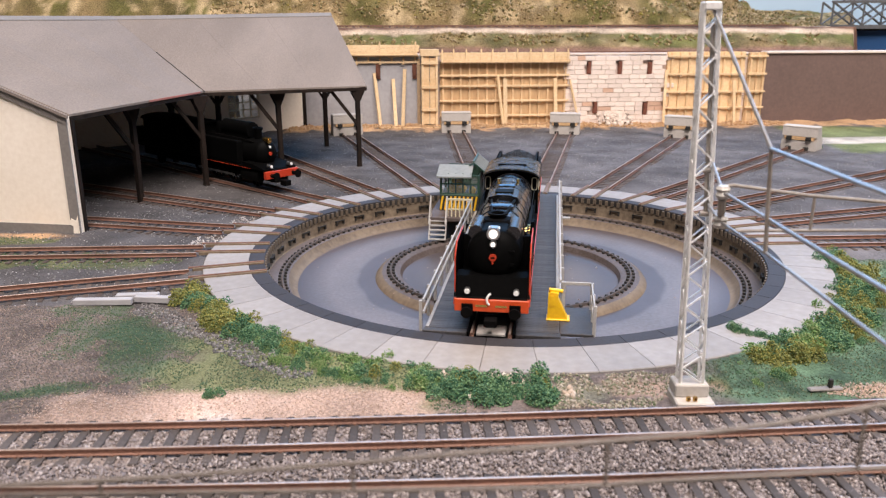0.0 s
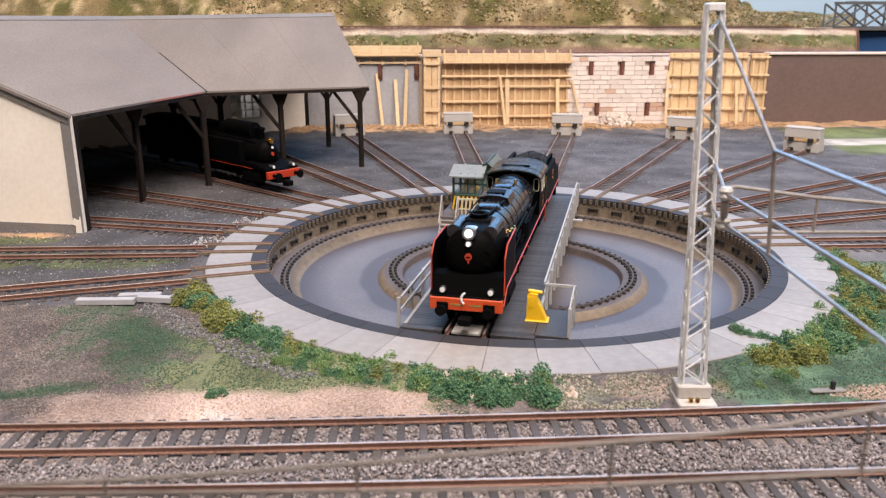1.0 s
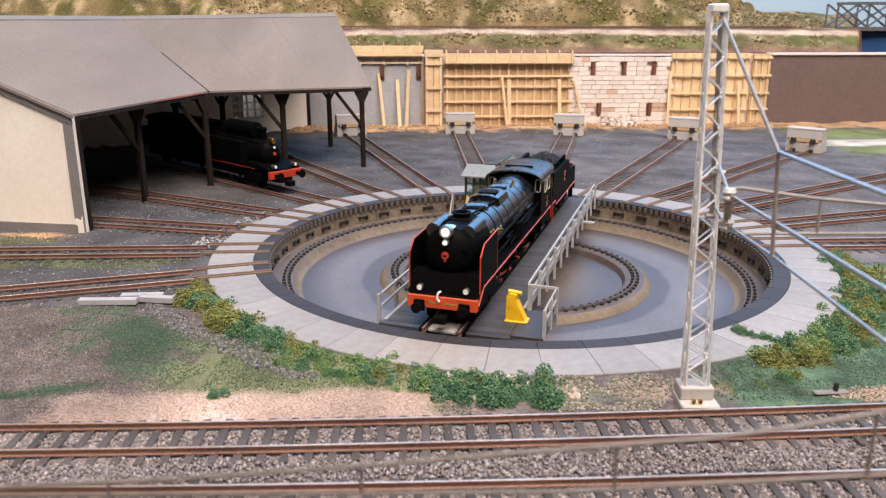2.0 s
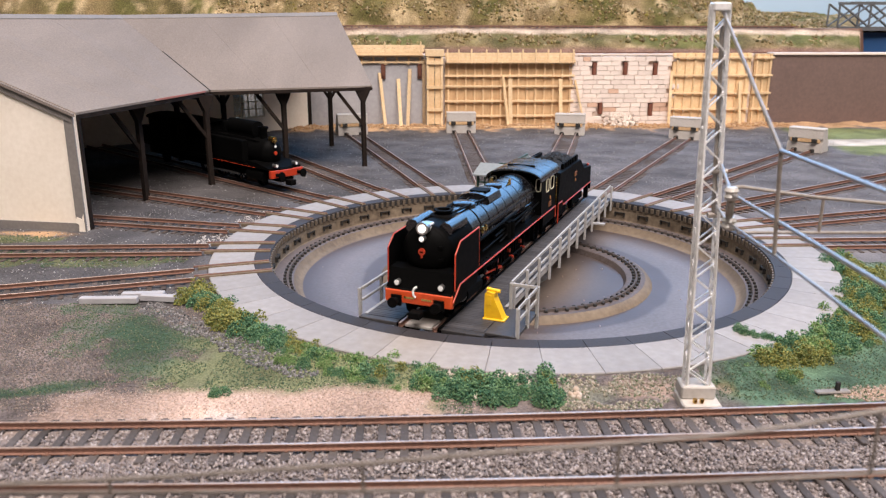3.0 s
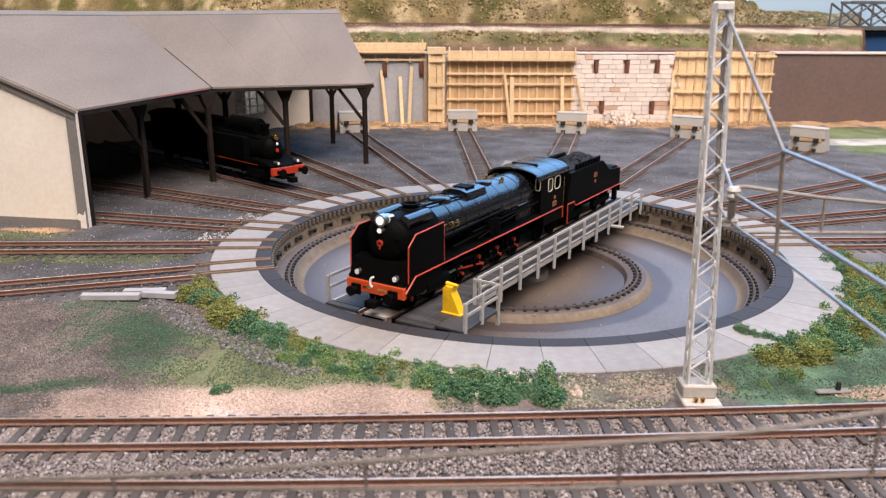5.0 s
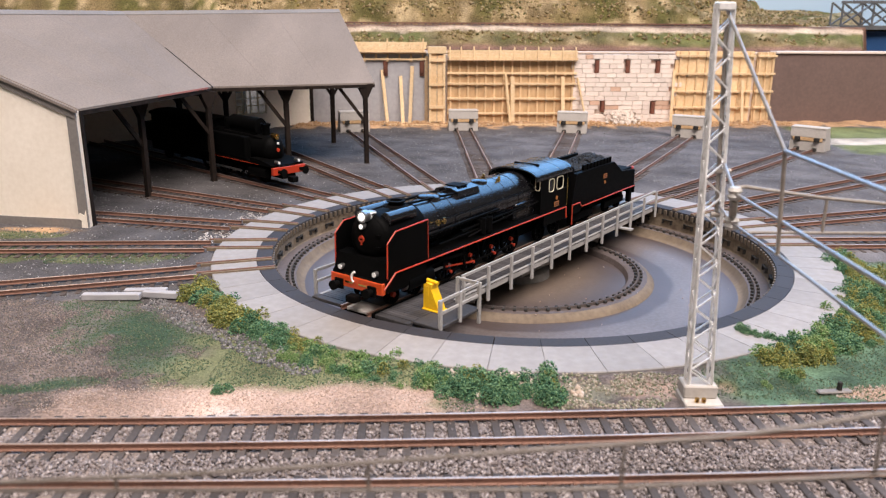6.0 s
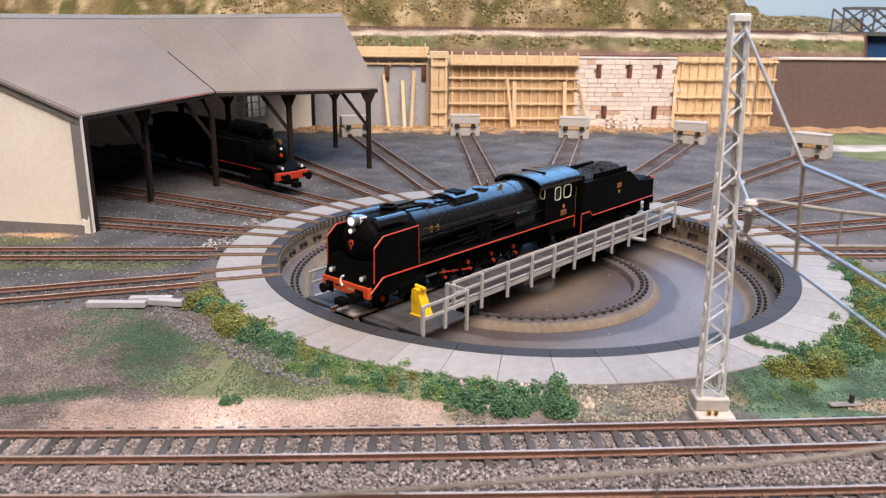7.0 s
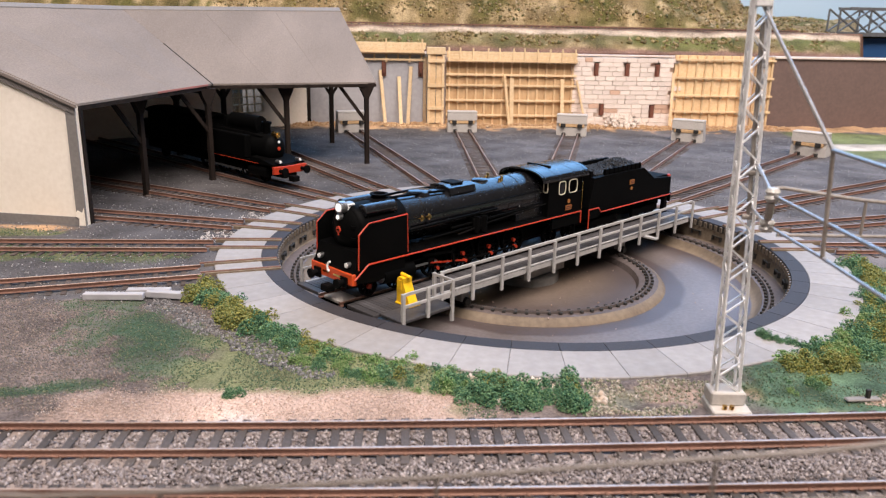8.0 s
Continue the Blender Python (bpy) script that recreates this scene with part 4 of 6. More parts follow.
    # posts with their braces, along the eave and under the ridge
    def post(a, r, top, w=4.2, eave=True):
        x, y, _ = polar(r, a)
        o = part("post", slab(-w / 2, w / 2, -w / 2, w / 2, -4.5, top, bevel=0.3), TIMBERDARK, s, "", m=at_mm(x, y, 0, rz=a))
        part("post_foot", slab(-w / 2 - 0.25, w / 2 + 0.25, -w / 2 - 0.25, w / 2 + 0.25, -4.6, -2.6, bevel=0.2), TIMBERDARK, o)
        if eave:
            part("brace", bar(bmesh.new(), (0, 0, top - 38), (0, 28, top - 1), 2.2, 3.0), TIMBERDARK, o)
            part("corbel", prism(bmesh.new(), [(-8, top), (-6.5, top - 5), (-w / 2, top - 14), (w / 2, top - 14), (6.5, top - 5), (8, top)], "x", -2.4, 2.4), TIMBERDARK, o)
        else:
            for d in (-1, 1):
                part("brace", bar(bmesh.new(), (0, 0, 50), (0, d * 14, 72), 2.6, 2.6), TIMBERDARK, o)
            part("tie_rail", slab(-2, 2, -26, 26, 71.5, 75.5, bevel=0.2), TIMBERDARK, o)
        return o

    for a, r in ((114.3, 324), (128.2, 331), (142.3, 329), (155.5, 322)):
        post(a, r, 75.5)
    for a in (113.9, 129.2, 135.6, 156):
        post(a, 463, 137, 4.6, False)
    for a, r in ((114.3, 324), (128.2, 331), (142.3, 329), (155.5, 322)):
        p0, p1 = polar(r, a, 73), polar(463, a, 73)
        part("tie_beam", bar(bmesh.new(), p0, p1, 3, 4), TIMBERDARK, s)
        part("rafter", bar(bmesh.new(), polar(r, a, 75), polar(461, a, 138), 2.5, 3), TIMBERDARK, s)


engine_shed()

# ---- steam locomotives ----


def x_lathe(profile, n=48):
    """A profile of (x, radius) swept about the x axis."""
    bm = lathe([(r, x) for x, r in profile], n)
    bmesh.ops.transform(bm, matrix=Matrix(((0, 0, 1, 0), (0, 1, 0, 0), (-1, 0, 0, 0), (0, 0, 0, 1))), verts=bm.verts)
    return bm


def lift(bm, z, x=0, y=0):
    bmesh.ops.translate(bm, vec=(x, y, z), verts=bm.verts)
    return bm


def wheel(parent, x, y, r, spokes, hub, colour=None, name="wheel"):
    """A spoked wheel with tyre, spokes and hub; its outer face towards the side of y."""
    z, s = 1.4 + r, 1 if y > 0 else -1
    bm = lathe([(r * 0.86, -1.1), (r, -1.1), (r, 1.1), (r * 0.86, 1.1)], 32, close=True)
    bmesh.ops.transform(bm, matrix=Matrix.Translation((x, y, z)) @ Matrix.Rotation(radians(90), 4, "X"), verts=bm.verts)
    o = part(name, bm, MATTBLACK, parent, "", True)
    for k in range(spokes):
        a = 2 * math.pi * k / spokes
        part("spoke", bar(bmesh.new(), (x, y, z), (x + r * 0.9 * math.cos(a), y, z + r * 0.9 * math.sin(a)), 0.7, 0.9), MATTBLACK, o)
    part("hub", rod(bmesh.new(), (x, y - s, z), (x, y + 1.9 * s, z), hub, n=14), colour or MATTBLACK, o, "red wheel hub" if colour else "", True)
    return o


def red_line(parent, points, r=0.38):
    part("red_lining", pipe(bmesh.new(), points, r, 6), RED, parent, "bright red edge lining")


def plate_bars(parent, x, y, z, w, s):
    part("number_plate", slab(x - w / 2, x + w / 2, y - 0.15, y + 0.15, z - 1.6, z + 1.6), PLATE, parent, "orange brass plate with dark bars")
    for k in (-1, 1):
        part("plate_bar", slab(x - w / 2 + 0.6, x + w / 2 - 0.6, y + s * 0.2 - 0.1, y + s * 0.2 + 0.1, z + k * 0.6 - 0.35, z + k * 0.6 + 0.35), RUST, parent)


def big_locomotive():
    L = thing("steam_locomotive", "large black model steam locomotive with red lining and coal tender", "locomotive")
    zc = 35.0
    part("frame", slab(-36, 146, -6.5, 6.5, 7.5, 20, bevel=0.5), MATTBLACK, L)
    boiler = part("boiler", lift(x_lathe([(0, 0), (0, 13.2), (40, 13.0), (84, 12.4), (112, 12.2), (112, 0)]), zc), BOILERBLACK, L, "polished black boiler", True)
    for x in (10, 22, 34, 46, 58, 72, 86, 99):
        r = 13.2 - 0.9 * min(x, 84) / 84
        part("boiler_band", lift(x_lathe([(x - 0.4, r - 0.2), (x - 0.3, r + 0.36), (x + 0.3, r + 0.36), (x + 0.4, r - 0.2)]), zc), BOILERBLACK, boiler, "", True)
    box_ = part("smokebox", lift(x_lathe([(112, 12), (112, 12.7), (139, 12.7), (141, 12.4), (142.2, 11.6), (142.6, 10.8)]), zc), BLACK, L, "satin black smokebox", True)
    part("smokebox_door", lift(x_lathe([(142.5, 11.2), (143.6, 10.2), (145.0, 8), (146.3, 5), (147.0, 2.5), (147.2, 0)]), zc), BLACK, box_, "domed black smokebox door", True)
    # Added plate: its black replaces the shade between smokebox and deflectors.
    part("gap_shade_plate", slab(117.4, 118.6, -16.6, 16.6, 21.7, 38.5), MATTBLACK, L, "added black plate standing in for shade behind the deflectors")
    part("badge", rod(bmesh.new(), (146.6, 0, zc + 0.8), (147.6, 0, zc + 0.8), 1.7, n=20), RED, box_, "small round red badge")
    part("badge_mark", slab(147.5, 147.8, -0.9, 0.9, zc + 0.4, zc + 1.1), MATTBLACK, box_)
    part("badge_tail", slab(147.0, 147.6, -0.35, 0.35, zc - 2.2, zc - 0.8), RED, box_)
    for k in (-1, 1):
        part("hinge", slab(143.6, 145.2, 4, 9.5, zc + 3 * k - 0.6, zc + 3 * k + 0.6), BLACK, box_)
    # lamps
    head = part("headlight", rod(bmesh.new(), (143.5, 0, 46.8), (147, 0, 46.8), 3.0, n=24), STEEL, L, "large round bright headlight", True)
    part("lens", rod(bmesh.new(), (147.0, 0, 46.8), (147.4, 0, 46.8), 2.0, n=24), LENS, head, "glowing white lens", True)
    for s in (-1, 1):
        plate = part("lamp_plate", slab(138.8, 143.2, 2.3 * s - 0.35, 2.3 * s + 0.35, 45.0, 48.4, bevel=0.15), WHITE, head, "white number lamp side with dark bars")
        for z in (46.0, 47.4):
            part("plate_bar", slab(139.4, 142.6, 2.7 * s - 0.1, 2.7 * s + 0.1, z - 0.35, z + 0.35), DULLBLACK, plate)
    part("lamp_box", slab(138.5, 143.6, -1.95, 1.95, 44.8, 48.7, bevel=0.3), STEEL, head, "bright lamp box")
    lamp = part("lamp", rod(bmesh.new(), (144, 0, 42.0), (147.6, 0, 42.0), 1.5, n=16), STEEL, L, "", True)
    part("lens", rod(bmesh.new(), (147.6, 0, 42.0), (147.9, 0, 42.0), 1.05, n=16), LENS, lamp, "glowing white lens", True)
    for s in (-1, 1):
        o = part("lamp", rod(bmesh.new(), (147, 11.2 * s, 20.6), (151.3, 11.2 * s, 20.6), 1.4, n=16), STEEL, L, "", True)
        part("lens", rod(bmesh.new(), (151.3, 11.2 * s, 20.6), (151.6, 11.2 * s, 20.6), 1.2, n=16), WHITE, o, "white lamp glass", True)
    # front end
    beam = part("buffer_beam", slab(149.6, 152.2, -17, 17, 11.2, 17.2, bevel=0.3), BEAMRED, L, "bright orange-red buffer beam")
    for k in (-1, 1):
        part("beam_bar", slab(152.2, 152.35, k * 4.5 - 2.6, k * 4.5 + 2.6, 13.6, 14.6), BRASS, beam)
    for s in (-1, 1):
        b = part("buffer", rod(bmesh.new(), (152, 10.9 * s, 12.4), (156.4, 10.9 * s, 12.4), 1.5, n=14), MATTBLACK, L, "", True)
        part("buffer_head", rod(bmesh.new(), (156.2, 10.9 * s, 12.4), (157.4, 10.9 * s, 12.4), 2.5, n=24), MATTBLACK, b, "round dark buffer head", True)
        part("buffer_base", slab(152.1, 153.2, 10.9 * s - 2.6, 10.9 * s + 2.6, 9.8, 15), MATTBLACK, b)
    part("coupling", slab(152, 157, -3, 3, 5.5, 9, bevel=0.4), MATTBLACK, L, "dark coupling hook block")
    part("brake_hose", pipe(bmesh.new(), [(152.5, -0.2, 20.2), (152.9, -1.2, 19.6), (153.1, -1.8, 18.4), (153.2, -1.9, 17.2), (153.1, -1.7, 16.0), (152.8, -0.9, 15.0)], 0.55), WHITE, L, "white brake hose", True)
    part("apron", prism(bmesh.new(), [(151.5, 17.2), (150.4, 17.9), (147.2, 26.8), (140, 27.4), (140, 17.2)], "y", -16.4, 16.4), BLACK, L, "black sloped front apron")
    for s in (-1, 1):
        y0, y1 = (16.7, 17.4) if s > 0 else (-17.4, -16.7)
        shape = [(150.4, 17.4), (148.2, 19.5), (147.9, 36.3), (141.8, 41.2), (117, 42), (116.6, 21.8), (142, 21.6)]
        d = part("smoke_deflector", prism(bmesh.new(), shape, "y", y0, y1), BLACK, L, "black smoke deflector plate with red edge")
        red_line(d, [(148.3, 17.1 * s, 18.5), (148.0, 17.1 * s, 36.3), (141.9, 17.1 * s, 41.3), (117, 17.1 * s, 42.1), (116.5, 17.1 * s, 22)])
        part("handrail", pipe(bmesh.new(), [(113, 14 * s, 38), (60, 14.6 * s, 38.5), (4, 15 * s, 39)], 0.3, 6), BLACK, L)
        for x, z, r in ((80, 33, 0.8), (50, 29, 0.7), (70, 26, 0.6)):
            part("side_pipe", pipe(bmesh.new(), [(x + 32, 13.6 * s, z - 1), (x, 13.9 * s, z), (x - 34, 14.2 * s, z + 0.6)], r, 6), BLACK, L, "", True)
        rb = part("running_board", slab(-32, 143, 7 * s if s > 0 else -17.2, 17.2 if s > 0 else -7, 20.2, 21.6, bevel=0.15), BLACK, L, "black running board")
        red_line(rb, [(150.8, 17.2 * s, 14), (142.3, 17.3 * s, 20.6), (2, 17.3 * s, 20.6), (-31.6, 17.3 * s, 20.6), (-31.8, 17.3 * s, 13)], 0.45)
        part("valance", prism(bmesh.new(), [(150, 12), (150.2, 16.5), (142, 20.2), (118, 20.2), (118, 14), (136, 10.5)], "y", *((16.3, 16.9) if s > 0 else (-16.9, -16.3))), BLACK, L)
        part("step_valance", slab(-32, -3, 16.2 if s > 0 else -16.9, 16.9 if s > 0 else -16.2, 13, 20.2), BLACK, L)
        cyl = part("cylinder", rod(slab(112, 131, 9 * s if s > 0 else -14, 14 if s > 0 else -9, 7, 19, bevel=0.6), (111, 13 * s, 11.5), (131.5, 13 * s, 11.5), 4.6, n=24), BLACK, L, "black cylinder block", True)
        part("cylinder_cover", rod(bmesh.new(), (131.3, 13 * s, 11.5), (132.6, 13 * s, 11.5), 3.8, n=20), STEEL, cyl, "", True)
        part("piston_rod", rod(bmesh.new(), (92, 13 * s, 11.5), (112, 13 * s, 11.5), 0.7, n=8), STEEL, cyl, "bright piston rod")
        part("slide_bar", slab(90, 111, 12.2 * s - 0.9, 12.2 * s + 0.9, 14, 15.2), MATTBLACK, cyl)
        part("crosshead", slab(94, 99, 12.4 * s - 1.3, 12.4 * s + 1.3, 9.4, 14.6, bevel=0.3), MATTBLACK, cyl)
        for x in (91.2, 69.6, 48.0, 26.4):
            wheel(L, x, 9.8 * s, 9.4, 12, 1.25, RED, "driving_wheel")
        for x in (137, 119):
            wheel(L, x, 9.8 * s, 5.2, 9, 1.3, RED, "leading_wheel")
        for x in (-9, -29):
            wheel(L, x, 9.8 * s, 6.4, 10, 1.3, None, "trailing_wheel")
        rods = part("coupling_rod", slab(25, 92.5, 12.4 * s - 0.5, 12.4 * s + 0.5, 6.5, 7.8, bevel=0.2), MATTBLACK, L, "dark coupling rod")
        for x in (91.2, 69.6, 48.0, 26.4):
            part("crank_pin", rod(bmesh.new(), (x, 11.5 * s, 7.2), (x, 13.8 * s, 7.2), 0.95, n=12), RED, rods, "red crank pin", True)
        part("connecting_rod", bar(bmesh.new(), (97, 13.6 * s, 11.5), (69.6, 13.6 * s, 7.6), 0.7, 0.8), RED, L, "red connecting rod")
        part("valve_gear", bar(bar(bmesh.new(), (104, 14.6 * s, 17), (80, 14.6 * s, 15), 0.8, 1.4), (82, 14.6 * s, 18.5), (80, 14.6 * s, 8), 0.8, 1.4), MATTBLACK, L)
        part("heater_drum", rod(bmesh.new(), (119, 8.6 * s, 45.2), (139, 8.6 * s, 45.2), 3.4, n=22), BOILERBLACK, L, "black feed water drum", True)
        part("air_pump", rod(rod(slab(55, 66, 13.5 * s - 2, 13.5 * s + 2, 24, 31, bevel=0.5), (57.5, 15 * s, 22.5), (57.5, 15 * s, 31.5), 2.2), (63.5, 15 * s, 23), (63.5, 15 * s, 32), 1.8), BLACK, L, "", True)
        for x in (99.5, 104.5):
            part("check_valve", rod(rod(bmesh.new(), (x, 12.8 * s, 37), (x, 15.4 * s, 37.6), 0.95), (x, 14.6 * s, 36), (x, 14.6 * s, 39.2), 0.7), BRASS, L, "small brass valve", True)
        part("safety_valve", rod(rod(bmesh.new(), (33, 5.5 * s, 46), (33, 5.5 * s, 49.6), 0.9), (35, 5.5 * s, 46), (35, 5.5 * s, 48.4), 0.7), BRASS, L, "small brass safety valve", True)
        part("reversing_rod", pipe(bmesh.new(), [(2, 15.2 * s, 30), (52, 15.2 * s, 27), (78, 15.2 * s, 24)], 0.5, 6), MATTBLACK, L)
        for x in np.arange(100, 116, 5):
            part("bolt", rod(bmesh.new(), (x, 17.2 * s, 23.3), (x, 17.8 * s, 23.3), 0.5, n=6), MATTBLACK, L)
    part("firebox", slab(-2, 26, -13.2, 13.2, 20, 33, bevel=1.5), BOILERBLACK, L)
    chim = part("chimney", lift(lathe([(3.6, -2), (3.9, 1.6), (4.8, 2.4), (4.8, 2.9), (3.2, 2.9), (3.0, -1)], 32), 47.6, 121), MATTBLACK, L, "", True)
    part("chimney_collar", lift(lathe([(7.2, -1.0), (6.6, 0.6), (4.5, 1.2)], 32), 47.2, 121), MATTBLACK, chim, "", True)
    part("front_dome", lift(lathe([(6.5, -2), (6.2, 0.4), (5, 1.2), (0, 1.4)], 32), 47.4, 94), BOILERBLACK, L, "", True)
    part("sand_box", prism(bmesh.new(), [(-9, 45), (-7.6, 48.4), (-3, 49.6), (3, 49.6), (7.6, 48.4), (9, 45)], "x", 58, 78), BOILERBLACK, L, "black sand box on the boiler")
    part("sand_lid", slab(64, 73, -5, 5, 49.5, 50.2, bevel=0.3), BLACK, L)
    part("rear_dome", lift(lathe([(5, -2), (4.8, 0.6), (3.4, 1.3), (0, 1.4)], 32), 47.9, 46), BOILERBLACK, L, "", True)
    for y in (-3, 3):
        part("top_pipe", pipe(bmesh.new(), [(118, y, 48), (96, y * 1.6, 47.8), (80, y * 2, 47.2)], 0.7, 6), BLACK, L)
    # cab
    cab = part("cab", slab(1.4, 2.2, -16.8, 16.8, 21.6, 34, bevel=0.1), BLACK, L, "black cab")
    for s in (-1, 1):
        lo, hi = (16.2, 16.9) if s > 0 else (-16.9, -16.2)
        for b in ((-32, 2.2, 21.6, 34), (-32, 2.2, 42.6, 44.5), (-7.5, 2.2, 34, 42.6), (-17.5, -14.5, 34, 42.6), (-32, -31, 34, 42.6)):
            part("cab_side", slab(b[0], b[1], lo, hi, b[2], b[3]), BLACK, cab)
        oval = lambda c, z, w, h: [(c + w * math.copysign(abs(math.cos(q)) ** 0.5, math.cos(q)), z + h * math.copysign(abs(math.sin(q)) ** 0.5, math.sin(q))) for q in np.linspace(0, 2 * math.pi, 25)]
        for c, half in ((-11.0, 3.3), (-22.0, 4.2)):
            w = part("window_frame", pipe(bmesh.new(), [(x, 17.0 * s, z) for x, z in oval(c, 38.3, half, 4.1)], 0.34, 6), CREAM, cab, "cream rounded window frame", True)
            if c > -15:
                part("pane", slab(c - 3.4, c + 3.4, 16.4 * s - 0.1, 16.4 * s + 0.1, 34.2, 42.4), SHADEPANE, w, "opaque pane coloured as the dark cab inside")
        plate_bars(cab, -18.5, 17.0 * s, 25, 6, s)
        part("round_badge", rod(bmesh.new(), (-18.5, 16.9 * s, 29), (-18.5, 17.2 * s, 29), 1.3, n=16), PLATE, cab, "round orange badge")
        part("grab_rail", rod(bmesh.new(), (-31.5, 17.4 * s, 22), (-31.5, 17.4 * s, 40), 0.35, n=6), BRASS, cab)
        part("front_window", pipe(bmesh.new(), [(2.5, y, z) for y, z in oval(14.6 * s, 40.6, 1.6, 3.9)], 0.34, 6), CREAM, cab, "cream oval front window frame", True)
    # Unseen black block, added so the cab looks dark through its windows.
    part("cab_filler", slab(-13, 1.2, -13.8, 13.8, 21.6, 40.5, bevel=0.6), MATTBLACK, cab)
    arc = [(17.9 * math.sin(radians(a)), 44.2 + 6.6 * math.cos(radians(a)) ** 0.8 if abs(a) < 90 else 44.2) for a in np.linspace(-90, 90, 15)]
    part("cab_front", prism(bmesh.new(), [(-16.8, 33.8)] + [(y * 0.935, z - 0.4) for y, z in arc] + [(16.8, 33.8)], "x", 1.4, 2.2), BLACK, cab)
    part("cab_roof", prism(bmesh.new(), arc + [(y * 0.985, z - 0.9) for y, z in arc[::-1]], "x", -37, 9), BOILERBLACK, cab, "black arched cab roof", True)
    part("roof_vent", slab(-9, -7, -9, 9, 50.0, 51.1, bevel=0.3), MATTBLACK, cab, "dark roof vent slot")
    for x in (-34, -22, -4, 7):
        part("roof_rib", prism(bmesh.new(), [(y * 1.003, z + 0.1) for y, z in arc] + [(y * 0.99, z - 0.3) for y, z in arc[::-1]], "x", x - 0.35, x + 0.35), BOILERBLACK, cab)
    # tender
    side = [(-41, 13), (-41, 21), (-45.5, 40), (-104.5, 40), (-119, 31), (-142.5, 29), (-143, 15.5), (-56, 15.5), (-52, 13)]
    body = part("tender_body", prism(bmesh.new(), side, "y", -16.6, 16.6), BLACK, L, "black riveted tender body")
    for s in (-1, 1):
        red_line(body, [(-41.5, 16.8 * s, 6), (-41.2, 16.8 * s, 19.5), (-52, 16.8 * s, 19.5), (-55, 16.8 * s, 16.2), (-143, 16.8 * s, 16.2)], 0.45)
        plate_bars(body, -90, 16.75 * s, 32, 5.5, s)
        part("round_badge", rod(bmesh.new(), (-90, 16.6 * s, 27.5), (-90, 17.0 * s, 27.5), 1.2, n=16), PLATE, body, "round orange badge")
        part("bunker_rail", slab(-104, -60, 13.5 * s - 0.8, 13.5 * s + 0.8, 40, 43.5, bevel=0.2), BLACK, body)
        for x in np.arange(-102, -60, 5.2):
            part("bunker_rib", slab(x - 0.4, x + 0.4, 14.2 * s - 0.6, 14.2 * s + 0.6, 40, 43.8), BLACK, body)
        for x in (-56, -75, -108, -127):
            wheel(L, x, 9.8 * s, 5.6, 9, 1.3, None, "tender_wheel")
        part("bogie_frame", slab(-82, -49, 11.6 * s - 0.8, 11.6 * s + 0.8, 5, 10, bevel=0.4), MATTBLACK, L)
        part("bogie_frame", slab(-134, -101, 11.6 * s - 0.8, 11.6 * s + 0.8, 5, 10, bevel=0.4), MATTBLACK, L)
        part("rear_buffer", rod(rod(bmesh.new(), (-143, 10.9 * s, 12.4), (-148, 10.9 * s, 12.4), 1.5), (-148, 10.9 * s, 12.4), (-149, 10.9 * s, 12.4), 3.1, n=20), MATTBLACK, L, "", True)
        part("tail_lamp", rod(bmesh.new(), (-142, 13.5 * s, 29.5), (-145, 13.5 * s, 29.5), 1.2, n=12), RED, body, "small red tail lamp", True)
        part("rear_step", slab(-142, -138, 14 * s - 1.5, 14 * s + 1.5, 4, 15), MATTBLACK, body)
    part("tender_frame", slab(-142, -38, -8, 8, 8, 15.4), MATTBLACK, L)
    part("tender_beam", slab(-144.6, -143.1, -16.6, 16.6, 10.5, 17), BLACK, L)
    part("tender_deck", slab(-142, -119, -14, 14, 29.5, 30.6, bevel=0.3), BLACK, body)
    part("water_hatch", lift(lathe([(4, 0), (4, 1.8), (0, 2.2)], 20), 30.4, -130), BLACK, body, "", True)
    part("fall_plate", slab(-42, -36, -12, 12, 20.8, 21.6), MATTBLACK, L)
    part("cab_back", slab(-47, -45, -14, 14, 20, 44), MATTBLACK, body)
    rng = np.random.RandomState(6)
    cx, cy = rng.uniform(-106, -52, 1500), rng.uniform(-12.6, 12.6, 1500)
    cz = 40.2 + 4.6 * np.clip(1 - np.hypot((cx + 92) / 22, cy / 12), 0, 1) + 1.5 * np.clip(1 - np.abs(cy) / 13, 0, 1)
    coal = placed(new("coal_load", grains("coal_load", np.stack([cx, cy, cz], 1), rng.uniform(0.5, 1.3, 1500), COAL, 7)), L, "heaped black coal")
    tagged(coal, kind="stuff")
    return L


